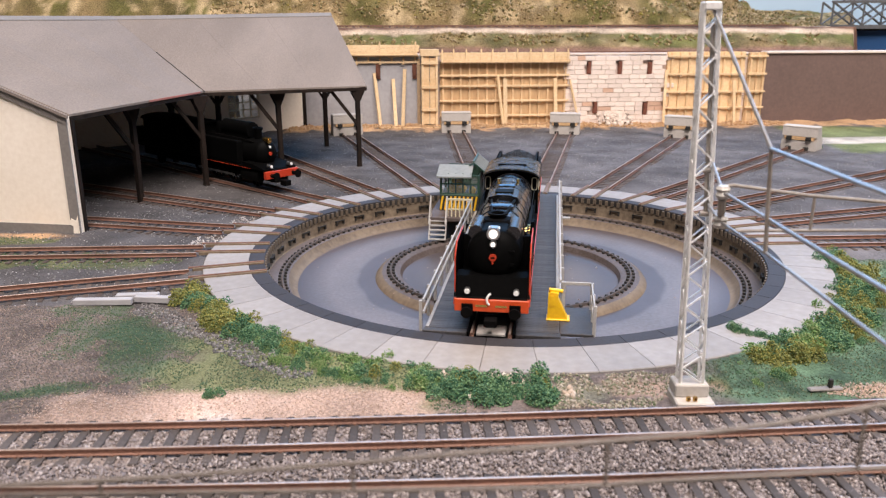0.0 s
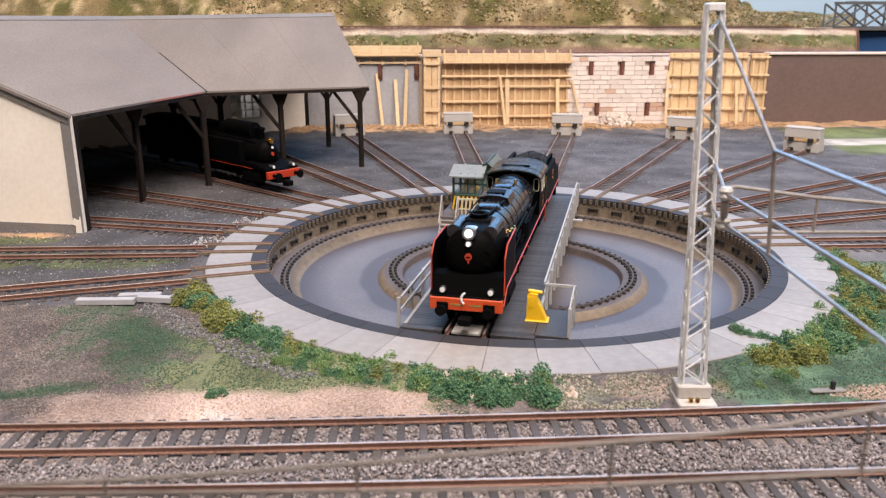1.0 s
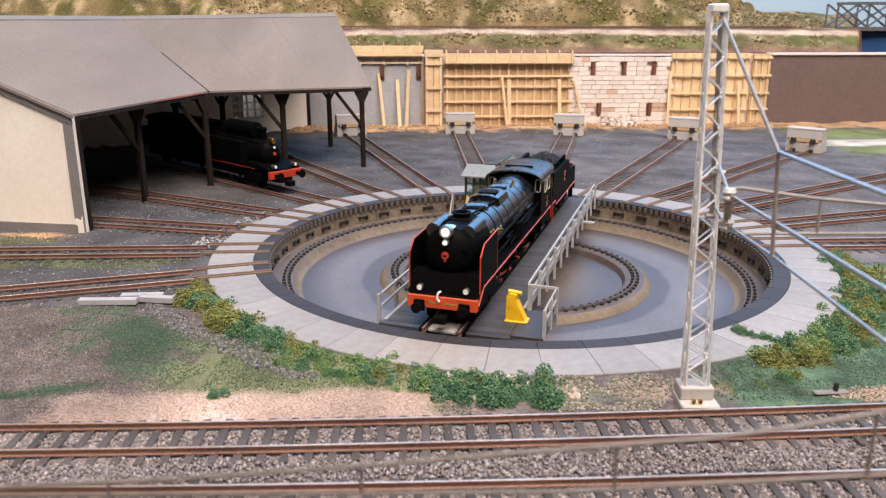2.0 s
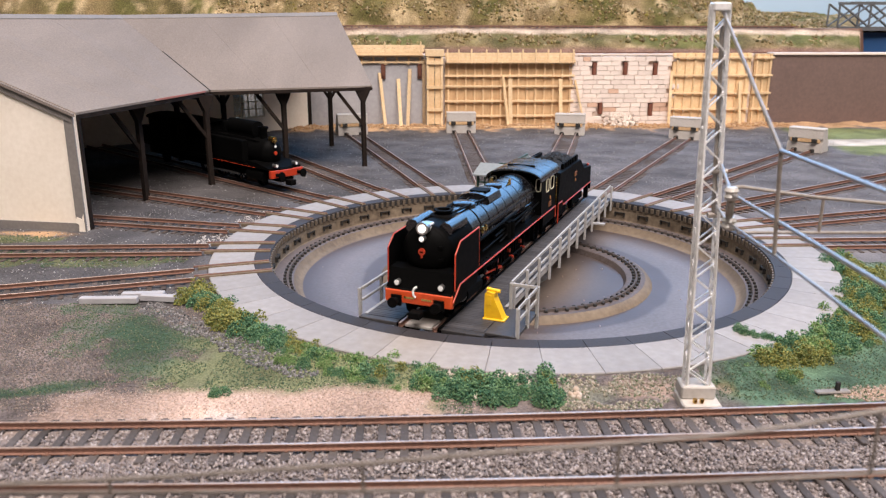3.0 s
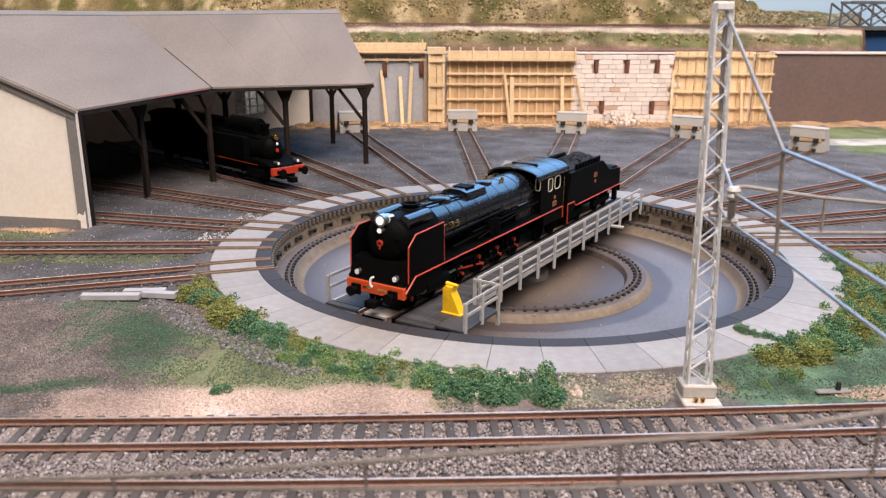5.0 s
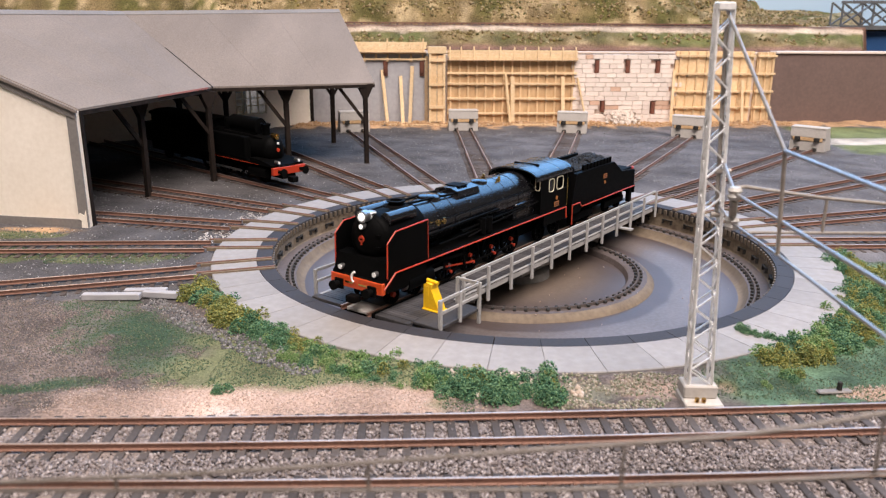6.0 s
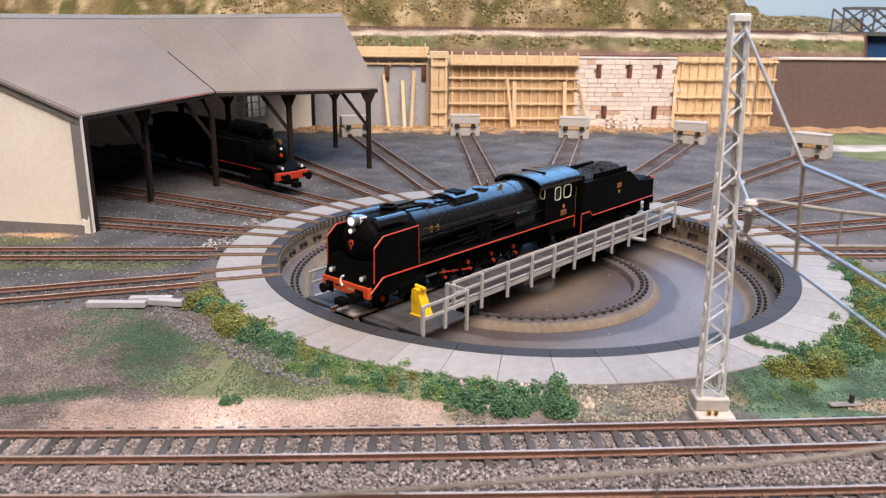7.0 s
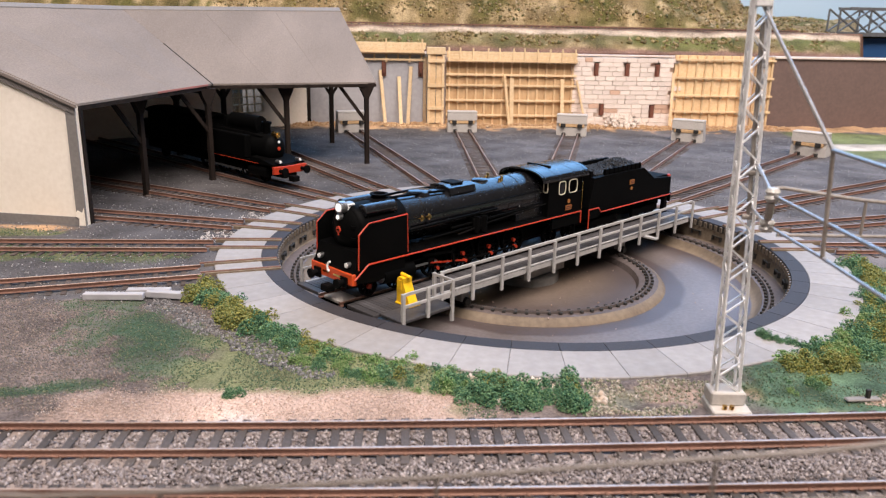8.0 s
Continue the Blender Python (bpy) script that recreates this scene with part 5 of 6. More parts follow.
def small_locomotive():
    L = thing("tank_locomotive", "black model tank locomotive with red buffer beam inside the shed", "locomotive", Matrix.Rotation(radians(138.0), 4, "Z") @ at_mm(247, 0, 0) @ pose(0, 0, 0, 0, 0, 180) @ Matrix.Diagonal((1.55, 1, 1.15, 1)))
    part("frame", slab(-148, 0, -7, 7, 6, 16, bevel=0.4), MATTBLACK, L)
    part("boiler", lift(x_lathe([(-72, 0), (-72, 10.5), (-14, 10.5), (-12.5, 9.6), (-12, 8.6)]), 25), BLACK, L, "", True)
    d = part("smokebox_door", lift(x_lathe([(-12.1, 9), (-11.2, 7.8), (-10, 5), (-9.4, 0)]), 25), BLACK, L, "", True)
    part("badge", rod(bmesh.new(), (-9.8, 0, 25.5), (-9.0, 0, 25.5), 1.4, n=16), RED, d, "small round red badge")
    head = part("headlight", rod(bmesh.new(), (-14, 0, 35.2), (-9.5, 0, 35.2), 2.3, n=20), BRASS, L, "brass headlight", True)
    part("lens", rod(bmesh.new(), (-9.5, 0, 35.2), (-9.1, 0, 35.2), 1.5, n=20), BRASS, head, "brass lens ring", True)
    part("lens", rod(bmesh.new(), (-9.4, 0, 30.4), (-8.9, 0, 30.4), 1.0, n=16), WHITE, head, "white lamp glass", True)
    part("buffer_beam", slab(-1.5, 0.8, -16.5, 16.5, 9.5, 15, bevel=0.3), RED, L, "red buffer beam")
    part("front_deck", prism(bmesh.new(), [(-1, 15.2), (-1, 16.4), (-14, 19.4), (-22, 19.4), (-22, 15.2)], "y", -16, 16), BLACK, L)
    for s in (-1, 1):
        b = part("buffer", rod(bmesh.new(), (0.8, 10.9 * s, 12), (5, 10.9 * s, 12), 1.4), MATTBLACK, L, "", True)
        part("buffer_head", rod(bmesh.new(), (5, 10.9 * s, 12), (6, 10.9 * s, 12), 3, n=20), MATTBLACK, b, "", True)
        o = part("lamp", rod(bmesh.new(), (-3, 10 * s, 18.4), (0.4, 10 * s, 18.4), 1.3, n=14), STEEL, L, "", True)
        part("lens", rod(bmesh.new(), (0.4, 10 * s, 18.4), (0.8, 10 * s, 18.4), 1.1, n=14), WHITE, o, "white lamp glass", True)
        part("side_tank", slab(-72, -26, 10 * s if s > 0 else -16, 16 if s > 0 else -10, 17, 34, bevel=0.6), BLACK, L, "black side water tank")
        rb = part("running_board", slab(-146, -20, 7 * s if s > 0 else -16.4, 16.4 if s > 0 else -7, 15.4, 16.8), BLACK, L)
        red_line(rb, [(-14, 16.4 * s, 15.4), (-60, 16.5 * s, 15.4)], 0.2)
        part("cylinder", rod(bmesh.new(), (-24, 12.6 * s, 9.5), (-8, 12.6 * s, 9.5), 4, n=20), BLACK, L, "", True)
        for x in (-36, -54, -72):
            wheel(L, x, 9.8 * s, 7.2, 10, 1.4, None, "driving_wheel")
        wheel(L, -14, 9.8 * s, 4.4, 8, 1.1, None, "leading_wheel")
        wheel(L, -122, 9.8 * s, 4.4, 8, 1.1, None, "trailing_wheel")
        part("coupling_rod", slab(-73, -35, 12 * s - 0.5, 12 * s + 0.5, 6, 7.4), STEEL, L)
        for b in ((-134, -70, 16.8, 30), (-134, -70, 37, 40), (-76, -70, 30, 37), (-98, -84, 30, 37), (-134, -108, 30, 37)):
            part("cab_side", slab(b[0], b[1], 15.6 * s - 0.4, 15.6 * s + 0.4, b[2], b[3]), BLACK, L)
    part("coupling", slab(0.8, 6, -3, 3, 4, 8, bevel=0.4), MATTBLACK, L)
    part("chimney", lift(lathe([(3.0, -2), (2.8, 6), (3.6, 7.2), (3.6, 8.4), (2.6, 8.4), (2.6, 0)], 24), 35.4, -20), BLACK, L, "", True)
    part("heater_drum", rod(slab(-50, -26, -5, 5, 33, 38, bevel=0.6), (-52, 0, 41), (-25, 0, 41), 6.2, n=24), BLACK, L, "black drum on the boiler", True)
    part("steam_dome", lift(lathe([(3.2, -2), (3.2, 7), (2.6, 8.6), (0, 9.4)], 24), 35, -58), BLACK, L, "", True)
    for y in (-7, 7):
        part("top_pipe", pipe(bmesh.new(), [(-18, y, 33.5), (-30, y * 1.1, 35), (-62, y * 1.1, 35)], 0.6, 6), MATTBLACK, L)
    part("cab_front", slab(-71, -70, -16, 16, 16.8, 41), BLACK, L)
    part("cab_back", slab(-134, -133, -16, 16, 16.8, 41), BLACK, L)
    part("bunker", slab(-147, -134, -15.5, 15.5, 16.8, 31, bevel=0.5), BLACK, L)
    arc = [(17 * math.sin(radians(a)), 40 + 3.2 * math.cos(radians(a))) for a in np.linspace(-90, 90, 11)]
    part("cab_roof", prism(bmesh.new(), arc + [(y * 0.98, z - 0.9) for y, z in arc[::-1]], "x", -136, -67), BLACK, L, "", True)
    return L


LOCO = big_locomotive()
small_locomotive()

# ---- the turning bridge ----


def rail_fence(parent, xs, y, top, low=-7.5, posts=True, mat=None):
    mat = mat or GREYPAINT
    for z, h in ((top, 0.8), (top - 6, 0.7)):
        part("handrail", slab(min(xs), max(xs), y - 0.5, y + 0.5, z - h, z + h, bevel=0.12), mat, parent, "light grey handrail")
    me = mesh_of("fence_post", slab(-0.85, 0.85, -0.7, 0.7, low, top, bevel=0.12), mat)
    side = 1.3 if y > 0 else -1.3
    pieces("fence_post", me, parent, [at_mm(x, y + side, 0) for x in xs])


def turning_bridge():
    B = thing("turntable_bridge", "turning bridge with dark plank deck and grey railings", "turntable bridge")
    for s in (-1, 1):
        part("girder", slab(-148, 111.5 if s > 0 else 147, 29.6 if s > 0 else -31.2, 31.2 if s > 0 else -29.6, -3.2, 0.9, bevel=0.2), GREYPAINT, B, "light grey side girder")
        part("inner_beam", slab(-150, 150, 8 * s if s > 0 else -13, 13 if s > 0 else -8, -10, -1.2), MATTBLACK, B)
        side, head = rail_along([(-154, 8.8 * s), (154, 8.8 * s)], -0.9)
        rail = part("rail", side, RUSTRAIL, B)
        part("rail_head", head, RAILTOP, rail, "worn bright rail head")
        part("guard_strip", slab(-152, 152.5, 10.6 * s - 0.5, 10.6 * s + 0.5, -0.6, 1.0), MATTBLACK, B)
        board = mesh_of("deck_plank", slab(-1.02, 1.02, -10.0, 10.0, -0.5, 0.6, bevel=0.14), DECK)
        pieces("deck_plank", board, B, [at_mm(x, 21.2 * s, random.uniform(-0.06, 0.06)) for x in np.arange(-147, 147, 2.14)])
        for e in (-1, 1):
            x0, x1 = sorted((147.4 * e, 151.5 * e))
            part("end_plate", slab(x0, x1, 11.4 * s if s > 0 else -32, 32 if s > 0 else -11.4, -1.4, 0.5, bevel=0.2), DECK, B, "dark grey end plate")
            wb = part("bridge_wheel", rod(bmesh.new(), (145 * e - 0, 15 * s, -11), (145 * e, 19 * s, -11), 2.4, n=16), MATTBLACK, B, "", True)
            part("wheel_box", slab(145 * e - 4, 145 * e + 4, 13.5 * s - 0.5, 13.5 * s + 0.5, -12, -1.2), MATTBLACK, wb)
        for x in (-77.3, 77.3):
            sup = part("ring_support", slab(x - 3, x + 3, 19 * s - 2.5, 19 * s + 2.5, -13, -0.8, bevel=0.3), GREYPAINT, B)
            part("ring_wheel", rod(bmesh.new(), (x, 20.5 * s, -12.8), (x, 23.5 * s, -12.8), 2.2, n=16), DULLBLACK, sup, "", True)
        part("cross_outrigger", slab(-92, -88, 24 * s if s > 0 else -40, 40 if s > 0 else -24, -4.4, -3.3), GREYPAINT, B)
    part("middle_deck", slab(-141, 141, -7.2, 7.2, -0.8, 0.2, bevel=0.1), DECK, B, "dark planking between the rails")
    for e in (-1, 1):
        x0, x1 = sorted((141.4 * e, 152.2 * e))
        part("end_slab", slab(x0, x1, -6.8, 6.8, -0.8, 0.8, bevel=0.3), BLOCK, B, "pale grey slab between the rail ends")
    part("pivot_box", slab(-20, 20, -16, 16, -15.4, -1.2, bevel=0.6), GREYPAINT, B)
    rail_fence(B, [107 - 23.3 * k for k in range(12)], 31.6, 12.2)
    rail_fence(B, [147 - 23.0 * k for k in range(10)], -32.2, 13.5, -3)
    # side platform with the yellow control stand
    part("platform", slab(112, 147, 31.4, 47, -1.0, 0.45, bevel=0.2), DECK, B, "dark side platform")
    for z in (13.4, 7.4):
        part("platform_rail", slab(113, 146, 46.4, 47.2, z - 0.8, z + 0.8, bevel=0.12), GREYPAINT, B)
        if z > 10:
            part("platform_rail", slab(112.4, 113.2, 33, 47, z - 0.8, z + 0.8, bevel=0.12), GREYPAINT, B)
    for x in (113.5, 130, 145.8):
        part("fence_post", slab(x - 0.9, x + 0.9, 46.2, 47.8, -7.5 if x < 120 else -1.5, 14.2, bevel=0.12), GREYPAINT, B)
    part("fence_post", slab(111.9, 113.7, 32.5, 34.1, -7.5, 14.2, bevel=0.12), GREYPAINT, B)
    stand = part("control_stand", prism(bmesh.new(), [(25.5, 0.6), (25.7, 13.5), (27, 14.6), (30.6, 14.2), (30.4, 11.5), (35.5, 0.6)], "x", 125.6, 131.2), YELLOW, B, "bright yellow control stand")
    part("handle", rod(bmesh.new(), (128.4, 26, 15.2), (128.4, 32.6, 14.6), 0.95, n=12), YELLOW, stand, "", True)
    part("stand_foot", slab(124.8, 132, 25, 36.2, 0.5, 1.3, bevel=0.2), YELLOW, stand)
    part("stand_panel", slab(131.2, 131.5, 26.4, 29, 8, 13), YELLOW, stand)
    # cabin over the pit
    part("cabin_floor", slab(-144, -62, -64, -31.4, -2.4, 0.4, bevel=0.3), LEDGE, B, "brown-grey cabin platform")
    cab = part("cabin", slab(-138, -84, -58, -28, 0.7, 13, bevel=0.3), GREEN, B, "dark green control cabin")
    part("hazard_panel", slab(-84, -83.7, -57.8, -28.2, 0.8, 12), DULLBLACK, cab, "black warning panel")
    part("cabin_back", slab(-137.4, -136.6, -57, -29, 13, 27), GREEN, cab)
    part("cabin_side", slab(-137, -85, -29.2, -28.6, 13, 27), GREEN, cab)
    bar_me = mesh_of("hazard_stripe", bar(bmesh.new(), (0.45, -0.9, 1.0), (0.45, 0.9, 11.6), 0.3, 1.4), YELLOW)
    pieces("hazard_stripe", bar_me, cab, [at_mm(-84, y, 0) for y in np.arange(-56.5, -28.6, 3.2)], "yellow warning stripe")
    for x in (-137, -111, -85):
        for y in (-57.2, -28.8):
            part("corner_post", slab(x - 0.9, x + 0.9, y - 0.8, y + 0.8, 13, 27), GREEN, cab)
    for y in (-51.5, -46, -40.5, -34.6):
        part("mullion", slab(-85.4, -84.4, y - 0.45, y + 0.45, 13, 29), GREEN, cab)
    for z in (13.4, 21, 27.4):
        part("transom", slab(-85.5, -84.3, -58, -28, z - 0.5, z + 0.5), GREEN, cab)
    part("pane", slab(-85, -84.8, -57, -29, 13.5, 27), GLASS, cab, "clear glass")
    part("winding_gear", rod(slab(-101, -88, -53.5, -39, 12, 18.5, bevel=2.5), (-94, -50, 17), (-94, -42, 17), 5.8, n=20), YELLOW, cab, "yellow winding machine", True)
    part("winding_drum", rod(bmesh.new(), (-91, -33.6, 15.5), (-86.5, -33.6, 15.5), 2.6, n=20), YELLOW, cab, "yellow drum", True)
    roof = part("cabin_roof", prism(bmesh.new(), [(-80.5, 26.2), (-98, 32.4), (-117, 27), (-117, 28), (-98, 33.4), (-80.5, 27.2)], "y", -60, -34), HUTROOF, cab, "pale grey sheet roof")
    for k in range(8):
        part("roof_slat", bar(bmesh.new(), (-98 - 5.4 * k, -34.2, 35.4), (-98 - 5.4 * k, -20.5, 24.4), 1.4, 1.0), HUTROOF, roof, "pale roof slat")
    part("louvre_sheet", sheet(bmesh.new(), ((-97, -34, 34.9), (-137, -34, 34.9), (-137, -20.6, 24), (-97, -20.6, 24)), 0.5), GREEN, roof)
    for y, z in ((-20.5, 24.4), (-34, 35.6)):
        part("roof_purlin", slab(-137, -97, y - 0.6, y + 0.6, z - 0.6, z + 0.6), GREEN, roof)
    part("gable_frame", bar(bar(bar(bmesh.new(), (-96.5, -34, 35.4), (-96.5, -20.6, 24.4), 1, 1), (-96.5, -34, 35.4), (-96.5, -44, 27), 1, 1), (-96.5, -31, 26), (-96.5, -31, 33), 0.7, 0.7), GREEN, roof, "green gable frame")
    part("balcony_rail", slab(-66.6, -65.6, -50, -31.8, 12.6, 14, bevel=0.1), CREAM, B, "cream balcony railing")
    part("balcony_rail", slab(-66.6, -65.6, -50, -31.8, 5.4, 6.4, bevel=0.1), CREAM, B)
    me = mesh_of("baluster", slab(-0.4, 0.4, -0.5, 0.5, 0.4, 13), CREAM)
    pieces("baluster", me, B, [at_mm(-66, y, 0) for y in np.arange(-49.6, -31.8, 2.95)])
    for y in (-62, -50):
        part("stair_string", bar(bmesh.new(), (-64, y, 0.4), (-55, y, -15.2), 0.9, 2.2), GREYPAINT, B)
        part("stair_rail", bar(bmesh.new(), (-66, y, 15), (-56, y, -3), 0.8, 0.9), GREYPAINT, B)
        part("stair_post", slab(-66.5, -65.3, y - 0.6, y + 0.6, 0, 15.5), GREYPAINT, B)
    for k in range(5):
        part("tread", slab(-63.6 + 1.9 * k, -60.8 + 1.9 * k, -62, -50, -2.6 - 3 * k, -1.9 - 3 * k), GREYPAINT, B)
    return B


BRIDGE = turning_bridge()

# ---- lattice mast with its cantilevers ----


def lattice_mast():
    M = thing("catenary_mast", "aluminium-painted lattice mast on a concrete foot", "catenary mast", at_mm(55.5, -206.5, -3.5))
    part("foot", slab(-6.0, 8.6, -9.5, 5, -2, 3.2, bevel=0.5), BLOCK, M, "pale stepped foot")
    part("foot_block", slab(-5.6, 7.4, -4.5, 4.5, 3.2, 8.4, bevel=0.5), BLOCK, M)
    part("bolt", rod(rod(bmesh.new(), (-1.3, -7.5, 3.5), (-1.3, -7.5, 5), 0.9), (1.3, -7.5, 3.5), (1.3, -7.5, 5), 0.9), BRASS, M, "brass bolt heads", True)
    low, high, H = 4.4, 2.7, 148

    def corner(sx, sy, z):
        w = low + (high - low) * z / H
        return (sx * w + 1.2 - 4.5 * z / H, sy * w * 0.62 + 2.5 * z / H, z)

    for sx in (-1, 1):
        for sy in (-1, 1):
            part("leg", bar(bmesh.new(), corner(sx, sy, 6), corner(sx, sy, H), 1.1, 1.0), ZINC, M)
    n = 22
    for k in range(n):
        z0, z1 = 8 + (H - 12) * k / n, 8 + (H - 12) * (k + 1) / n
        for sy in (-1, 1):
            s = 1 if k % 2 else -1
            part("lattice_bar", bar(bmesh.new(), corner(-s, sy, z0), corner(s, sy, z1), 0.8, 0.45), ZINC, M)
        for sx in (-1, 1):
            s = 1 if k % 2 else -1
            part("lattice_bar", bar(bmesh.new(), corner(sx, -s, z0), corner(sx, s, z1), 0.45, 1.1), ZINC, M)
    part("cap", slab(-6.2, -0.4, -0.6, 5.2, H - 2, H + 0.8, bevel=0.4), ZINC, M)
    # cantilever arms reaching over the tracks, in the plane across them
    part("clamp_tube", rod(bmesh.new(), (1.0, 0.5, 74), (-1.8, 3.0, 141), 0.8), BRONZE, M, "dull bronze clamp tube", True)
    for z in (91, 75):
        part("clamp", rod(bmesh.new(), (-1.2, 0.4, z), (4.2, 0.4, z), 1.1), BRONZE, M, "", True)
    part("stay_tube", pipe(bmesh.new(), [(-2, 4, 146.5), (-1.4, -57.7, 108.0), (-0.5, -138, 108.4)], 0.6, 10), TUBE, M, "bright nickel stay tube", True)
    part("arm_tube", pipe(bmesh.new(), [(1.5, 0, 94), (-2.5, -25.5, 88.6), (0.5, -55.5, 87.4), (0.5, -150, 88.8)], 0.6, 10), TUBE, M, "bright nickel arm tube", True)
    part("arm_tube", pipe(bmesh.new(), [(1.5, 0, 78.5), (0.5, -17, 76.5), (0.5, -57.5, 77.5), (0.5, -140, 77.6)], 0.5, 10), TUBE, M, "bright nickel arm tube", True)
    part("drop_tube", rod(bmesh.new(), (-1.4, -57.7, 108), (0.5, -57.5, 77.5), 0.6), BRONZE, M, "dull bronze drop tube", True)
    for x, y, z, r in ((-2.5, -25.5, 88.6, 2.4), (0.4, -17.5, 76.6, 2.6)):
        part("insulator", lift(lathe([(0, -2.4), (r * 0.7, -2.2), (r, -1), (r * 0.75, 0), (r, 1), (r * 0.7, 2.2), (0, 2.4)], 20), z, x, y), INSULATOR, M, "grey glazed insulator", True)
    part("insulator_link", pipe(bmesh.new(), [(-2.5, -25.5, 86.5), (-0.8, -21, 81), (0.4, -17.5, 79)], 1.3, 8), BRONZE, M, "", True)
    return M


lattice_mast()


def contact_line(name_label, y, upper, lower, droppers, r, mat):
    """A messenger wire over a contact wire with upright droppers between them; upper, lower: points (x, z)."""
    c = thing("contact_line", name_label, "overhead line", group="overhead lines")
    part("messenger_wire", pipe(bmesh.new(), [(x, y, z) for x, z in upper], r, 8), mat, c, "", True)
    part("contact_wire", pipe(bmesh.new(), [(x, y, z) for x, z in lower], r * 0.9, 8), mat, c, "", True)
    for x in droppers:
        zu = np.interp(x, [p[0] for p in upper], [p[1] for p in upper])
        zl = np.interp(x, [p[0] for p in lower], [p[1] for p in lower])
        part("dropper", rod(bmesh.new(), (x, y, zu), (x, y, zl), r * 0.8), mat, c)


contact_line("bronze overhead wire pair starting at the mast", -230, [(53, 86.5), (57, 87), (82, 83.6), (108, 81.4), (150, 79), (260, 79)], [(57, 71.4), (108, 71.8), (260, 72)], (84, 150), 0.65, BRONZE)
contact_line("dull bronze overhead wire pair near the front edge", -378, [(-180, 72), (-108, 69.2), (-80, 71.2), (-50, 74), (-19, 77.4), (2, 79.5), (14, 81.4), (28, 84.4), (60, 91)],
             [(-180, 66), (-50, 69.2), (-19, 70.0), (-3.5, 71.3), (15, 72.6), (30, 73.9), (60, 76)], (-90, -50.2, -11.1, 27), 0.4, DARKWIRE)

# ---- plants and loose cover ----


def bush_mesh(seed, r, h, mat):
    rng = np.random.RandomState(seed)
    n = int(240 * r)
    lumps = rng.normal(0, 0.45, (5, 2)) * r
    tall = h * rng.uniform(0.55, 1.0, 5)
    k = rng.randint(0, 5, n)
    u = rng.normal(size=(n, 3))
    u /= np.linalg.norm(u, axis=1, keepdims=True)
    u[:, 2] = np.abs(u[:, 2])
    rad = r * 0.55 * rng.uniform(0.55, 1.08, n) ** 0.6
    p = np.stack([lumps[k, 0] + u[:, 0] * rad, lumps[k, 1] + u[:, 1] * rad, u[:, 2] * tall[k] * rng.uniform(0.4, 1.05, n)], 1)
    return grains("bush", p, rng.uniform(0.15, 0.44, n), mat, seed + 1, 0.7, 0.7)


BUSHES = {(mat, k): bush_mesh(100 + 7 * k + 50 * i, 6.0, 6.5, m) for i, (mat, m) in enumerate((("dark", LEAFDARK), ("olive", LEAFOLIVE), ("bright", LEAFBRIGHT))) for k in range(4)}
LABELS = {"dark": "blue-green foam bush beside the turntable ring", "olive": "olive-yellow foam bush beside the turntable ring", "bright": "bright green foam bush beside the turntable ring"}


def bush(x, y, size, kind, k, z=-3.6):
    b = tagged(new("bush", BUSHES[(kind, k % 4)]), LABELS[kind], "bush", "bushes round the turntable")
    b.matrix_basis = at_mm(x, y, z, rz=k * 67) @ Matrix.Diagonal((size, size, size, 1))


rng = random.Random(21)
k = 0
for a in np.arange(207, 262, 0.85):
    k += 1
    x, y, _ = polar(R_OUT + (6.5 if a < 226 else 4.5) + rng.uniform(-3.5, 5), a)
    kind = "olive" if rng.random() < (0.8 if a < 210 or 216 < a < 226 else 0.15) else "bright" if a > 232 and rng.random() < 0.5 else "dark"
    bush(x, y, rng.choice((0.6, 0.75, 0.9, 1.05, 1.2)) * (1.3 if a < 228 else 1.0), kind, k)
for a in np.arange(234, 258, 1.6):
    k += 1
    x, y, _ = polar(R_OUT + 12 + rng.uniform(-2, 7), a)
    bush(x, y, rng.uniform(0.5, 0.85), rng.choice(("bright", "bright", "dark")), k)
for n in range(17):
    k += 1
    bush(rng.uniform(-42, 4), rng.uniform(-208, -194), rng.uniform(0.9, 1.5), rng.choice(("dark", "dark", "olive", "dark")), k)
for a in np.arange(300, 354, 0.9):
    k += 1
    d = rng.uniform(-3, 13)
    x, y, _ = polar(R_OUT + 3 + d, a)
    kind = "olive" if rng.random() < (0.65 if d > 4 else 0.15) else rng.choice(("dark", "dark", "bright"))
    bush(x, y, rng.uniform(1.0, 1.6), kind, k)
for n in range(34):
    k += 1
    a, d = rng.uniform(298, 345), rng.uniform(8, 24)
    x, y, _ = polar(R_OUT + d, a)
    if y > -205:
        bush(x, y, rng.uniform(0.35, 0.75), rng.choice(("dark", "bright", "olive", "dark")), k)
for n in range(14):
    k += 1
    bush(rng.uniform(64, 92), rng.uniform(-196, -172), rng.uniform(0.3, 0.6), rng.choice(("dark", "bright")), k)
for x, y in ((-131, -205), (382, 415), (373, 410)):
    k += 1
    bush(x, y, 0.7, "dark", k)
for x, y, size in ((97, -143, 0.75), (101, -147, 0.55), (106, -150, 0.6), (110, -153, 0.45)):
    k += 1
    bush(x, y, size, "dark", k, -0.4)


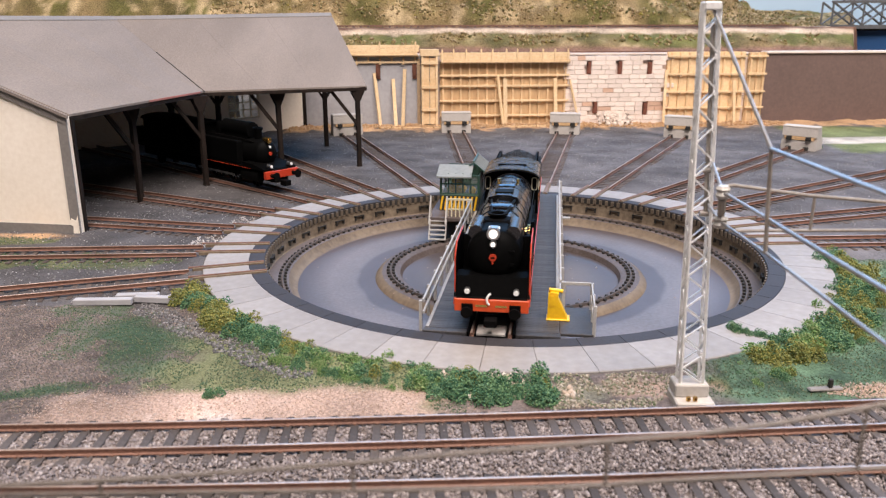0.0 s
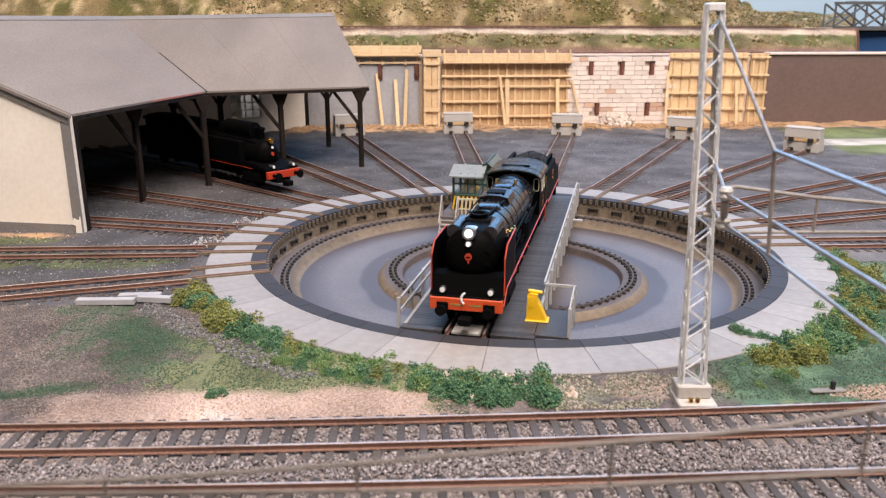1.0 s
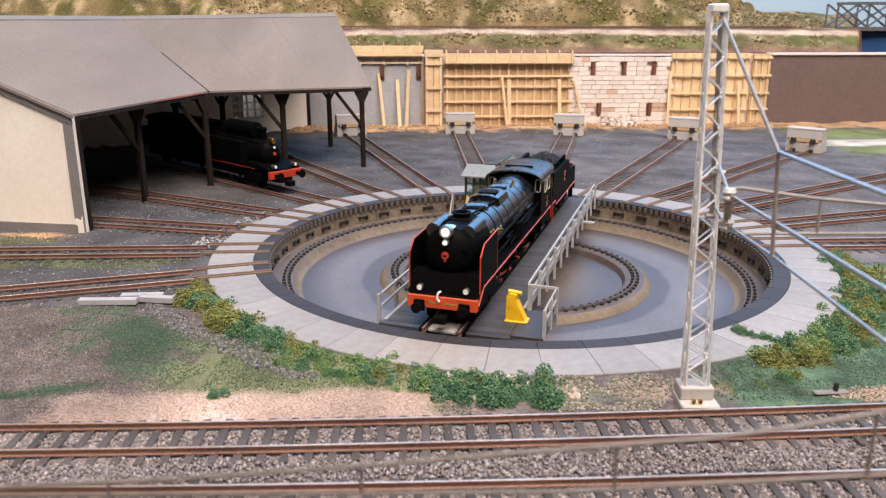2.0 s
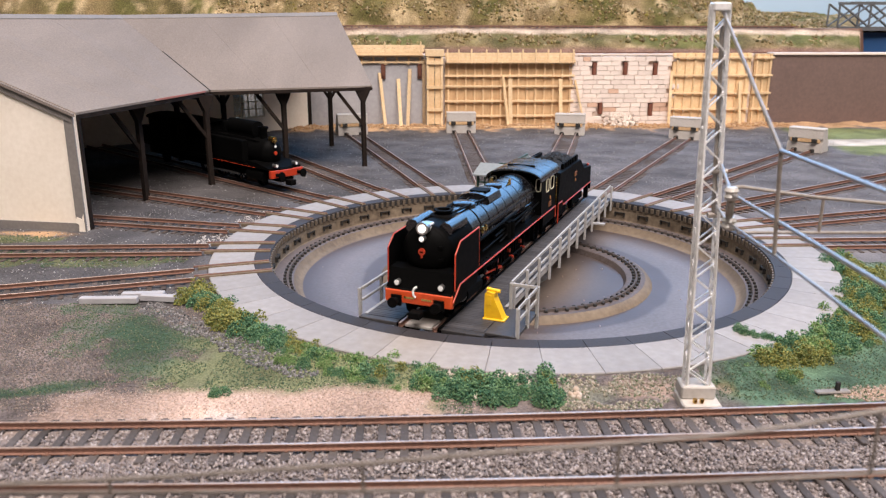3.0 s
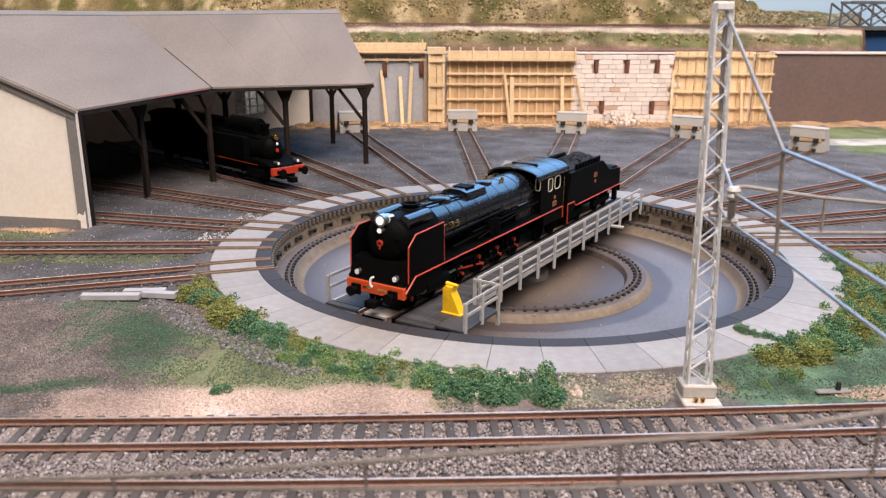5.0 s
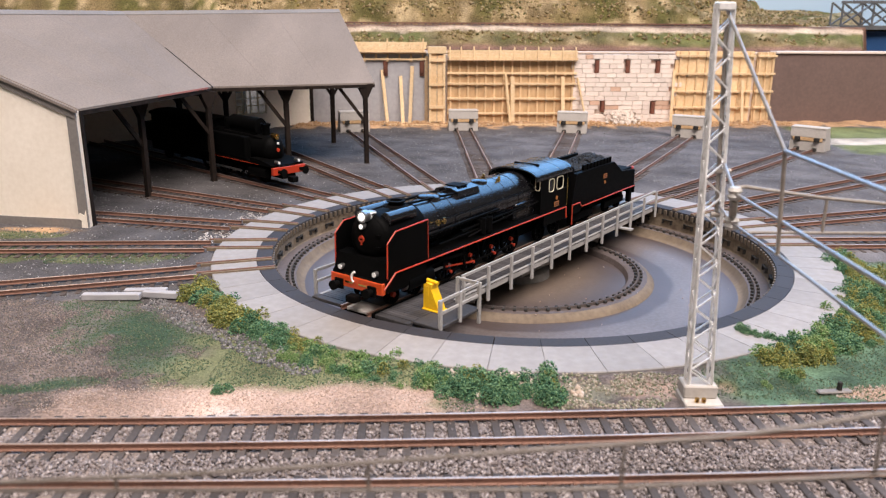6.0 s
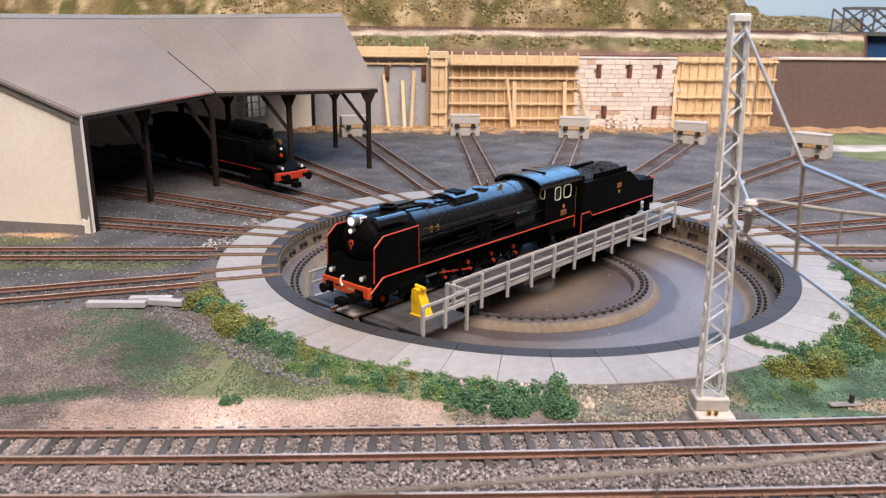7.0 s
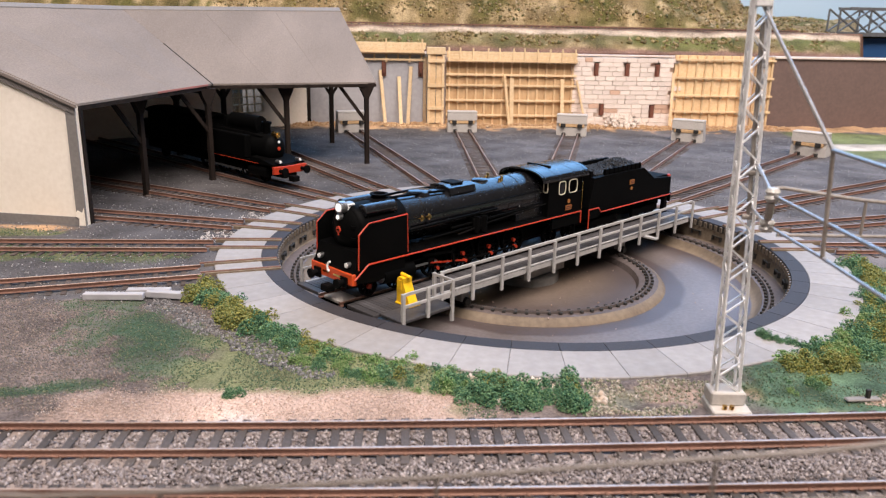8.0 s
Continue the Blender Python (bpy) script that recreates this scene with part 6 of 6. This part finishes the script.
def strew(name, n, x0, x1, y0, y1, want, sizes, mat, label, category, seed):
    rng = np.random.RandomState(seed)
    x, y = rng.uniform(x0, x1, n), rng.uniform(y0, y1, n)
    ok = want(x, y) & (np.hypot(x, y) > R_OUT + 1)
    x, y = x[ok], y[ok]
    tagged(new(name, grains(name, np.stack([x, y, ground_height(x, y) + 0.15], 1), rng.uniform(*sizes, len(x)), mat, seed)), label, category, kind="stuff")


strew("turf", 30000, -260, -30, -222, -105, lambda x, y: (turf_patch(x, y) > 0.05) | ((x > -140) & (y < -150 - 0.25 * (x + 90)) & (sand_bank(x, y) < 0.2)), (0.18, 0.5), TURF, "mixed green scattered turf", "turf", 61)
strew("turf", 36000, 60, 330, -205, -20, lambda x, y: cloudy(x, y, 30, 63) > -0.6, (0.18, 0.5), TURF, "dark green scattered turf", "turf", 62)
strew("heath", 30000, -330, -150, -222, -108, lambda x, y: (turf_patch(x, y) < 0.15) & (sand_bank(x, y) < 0.1), (0.18, 0.6), DRYTURF, "dry brown scattered heath", "turf", 64)
strew("turf", 5000, -400, -200, -50, 34, lambda x, y: (1 - np.hypot((x + 285) / 70, (y + 28) / 17) + 0.6 * cloudy(x, y, 14, 12) > 0) | (1 - np.hypot((x + 350) / 45, (y - 16) / 10) > 0), (0.25, 0.7), TURF, "green scattered turf between the tracks", "turf", 66)
strew("sand", 6000, -205, -25, -226, -190, lambda x, y: sand_bank(x, y) > -0.4, (0.12, 0.4), SANDGRAIN, "rosy coarse sand beside the track", "sand", 67)
strew("gravel", 9000, -200, -95, -190, -95, lambda x, y: np.abs((y + 146) + 0.82 * (x + 151)) < 9 + 5 * cloudy(x, y, 9, 70), (0.4, 1.0), islands("dark_mixed_gravel", ((0.04, 0.04, 0.042), (0.15, 0.145, 0.145), (0.065, 0.064, 0.066), (0.28, 0.265, 0.26), (0.09, 0.086, 0.087))), "loose dark grey gravel", "gravel", 68)
strew("grit", 26000, -420, 420, 60, 560, lambda x, y: cloudy(x, y, 22, 71) > -0.3, (0.2, 0.55), PEBBLE, "fine dark grey ash grit of the yard", "grit", 69)
strew("grit", 6000, -420, -190, -110, 140, lambda x, y: cloudy(x, y, 22, 71) > -0.5, (0.25, 0.7), PEBBLE, "fine grey grit between the tracks", "grit", 72)
strew("gravel", 1500, -230, -180, 0, 140, lambda x, y: np.abs(np.hypot(x, y) - 203) < 9, (0.4, 0.9), islands("pale_stones", ((0.5, 0.47, 0.45), (0.3, 0.27, 0.25), (0.62, 0.58, 0.55))), "pale loose stones at the rail ends", "gravel", 73)
strew("gravel", 2600, 2, 62, -216, -188, lambda x, y: cloudy(x, y, 12, 75) > -0.2, (0.25, 0.8), islands("mixed_verge_stones", ((0.12, 0.12, 0.09), (0.4, 0.33, 0.26), (0.08, 0.11, 0.05), (0.5, 0.44, 0.38))), "mixed verge stones beside the mast", "gravel", 76)
strew("gravel", 700, -45, 12, -207, -190, lambda x, y: cloudy(x, y, 12, 77) > 0.1, (0.8, 1.9), islands("pale_verge_rock", ((0.55, 0.45, 0.36), (0.4, 0.31, 0.24), (0.62, 0.56, 0.5))), "pale broken rocks among the bushes", "gravel", 78)
strew("gravel", 900, 95, 175, -206, -190, lambda x, y: 1 - np.hypot((x - 138) / 28, (y + 199) / 7) > 0, (0.28, 0.7), SANDGRAIN, "coarse pale gravel beside the track", "gravel", 79)
rng = np.random.RandomState(90)
da, dr = rng.uniform(0, 2 * np.pi, 70), rng.uniform(24, 134, 70)
dz = np.where((dr > 68) & (dr < 88), -16.4, -20.4)
tagged(new("pit_debris", grains("pit_debris", np.stack([dr * np.cos(da), dr * np.sin(da), dz], 1), rng.uniform(0.2, 0.75, 70), SANDGRAIN, 91)), "pale crumbs lying on the pit floor", "debris", kind="stuff")
lever = thing("point_lever", "small dark point lever on a grey base", "point lever", at_mm(113, -199, -2.6, rz=6))
part("base", slab(-7, 7, -1.6, 1.6, 0, 1.0, bevel=0.4), GREYTRIM, lever)
part("lever_arm", slab(1.2, 2.8, -0.8, 0.8, 1.0, 4.6, bevel=0.2), DULLBLACK, lever, "black lever arm")
for x, y, rz in ((-219, -105, 3), (-193, -101, -6), (-204, -97, 6)):
    o = thing("concrete_beam", "pale grey precast concrete beam on the ground", "concrete beam", at_mm(x, y, -3.2, rz=rz), "concrete beams")
    part("beam", slab(-15 if x < -210 else -11, 15 if x < -210 else 11, -2.2, 2.2, 0, 3.2, bevel=0.3), WALLGREY, o)


def motions():
    rows = [(t, pose(0, 0, 0, 0, 0, a)) for t, a in TURN]
    walk(BRIDGE, rows)
    walk(LOCO, rows)


motions()
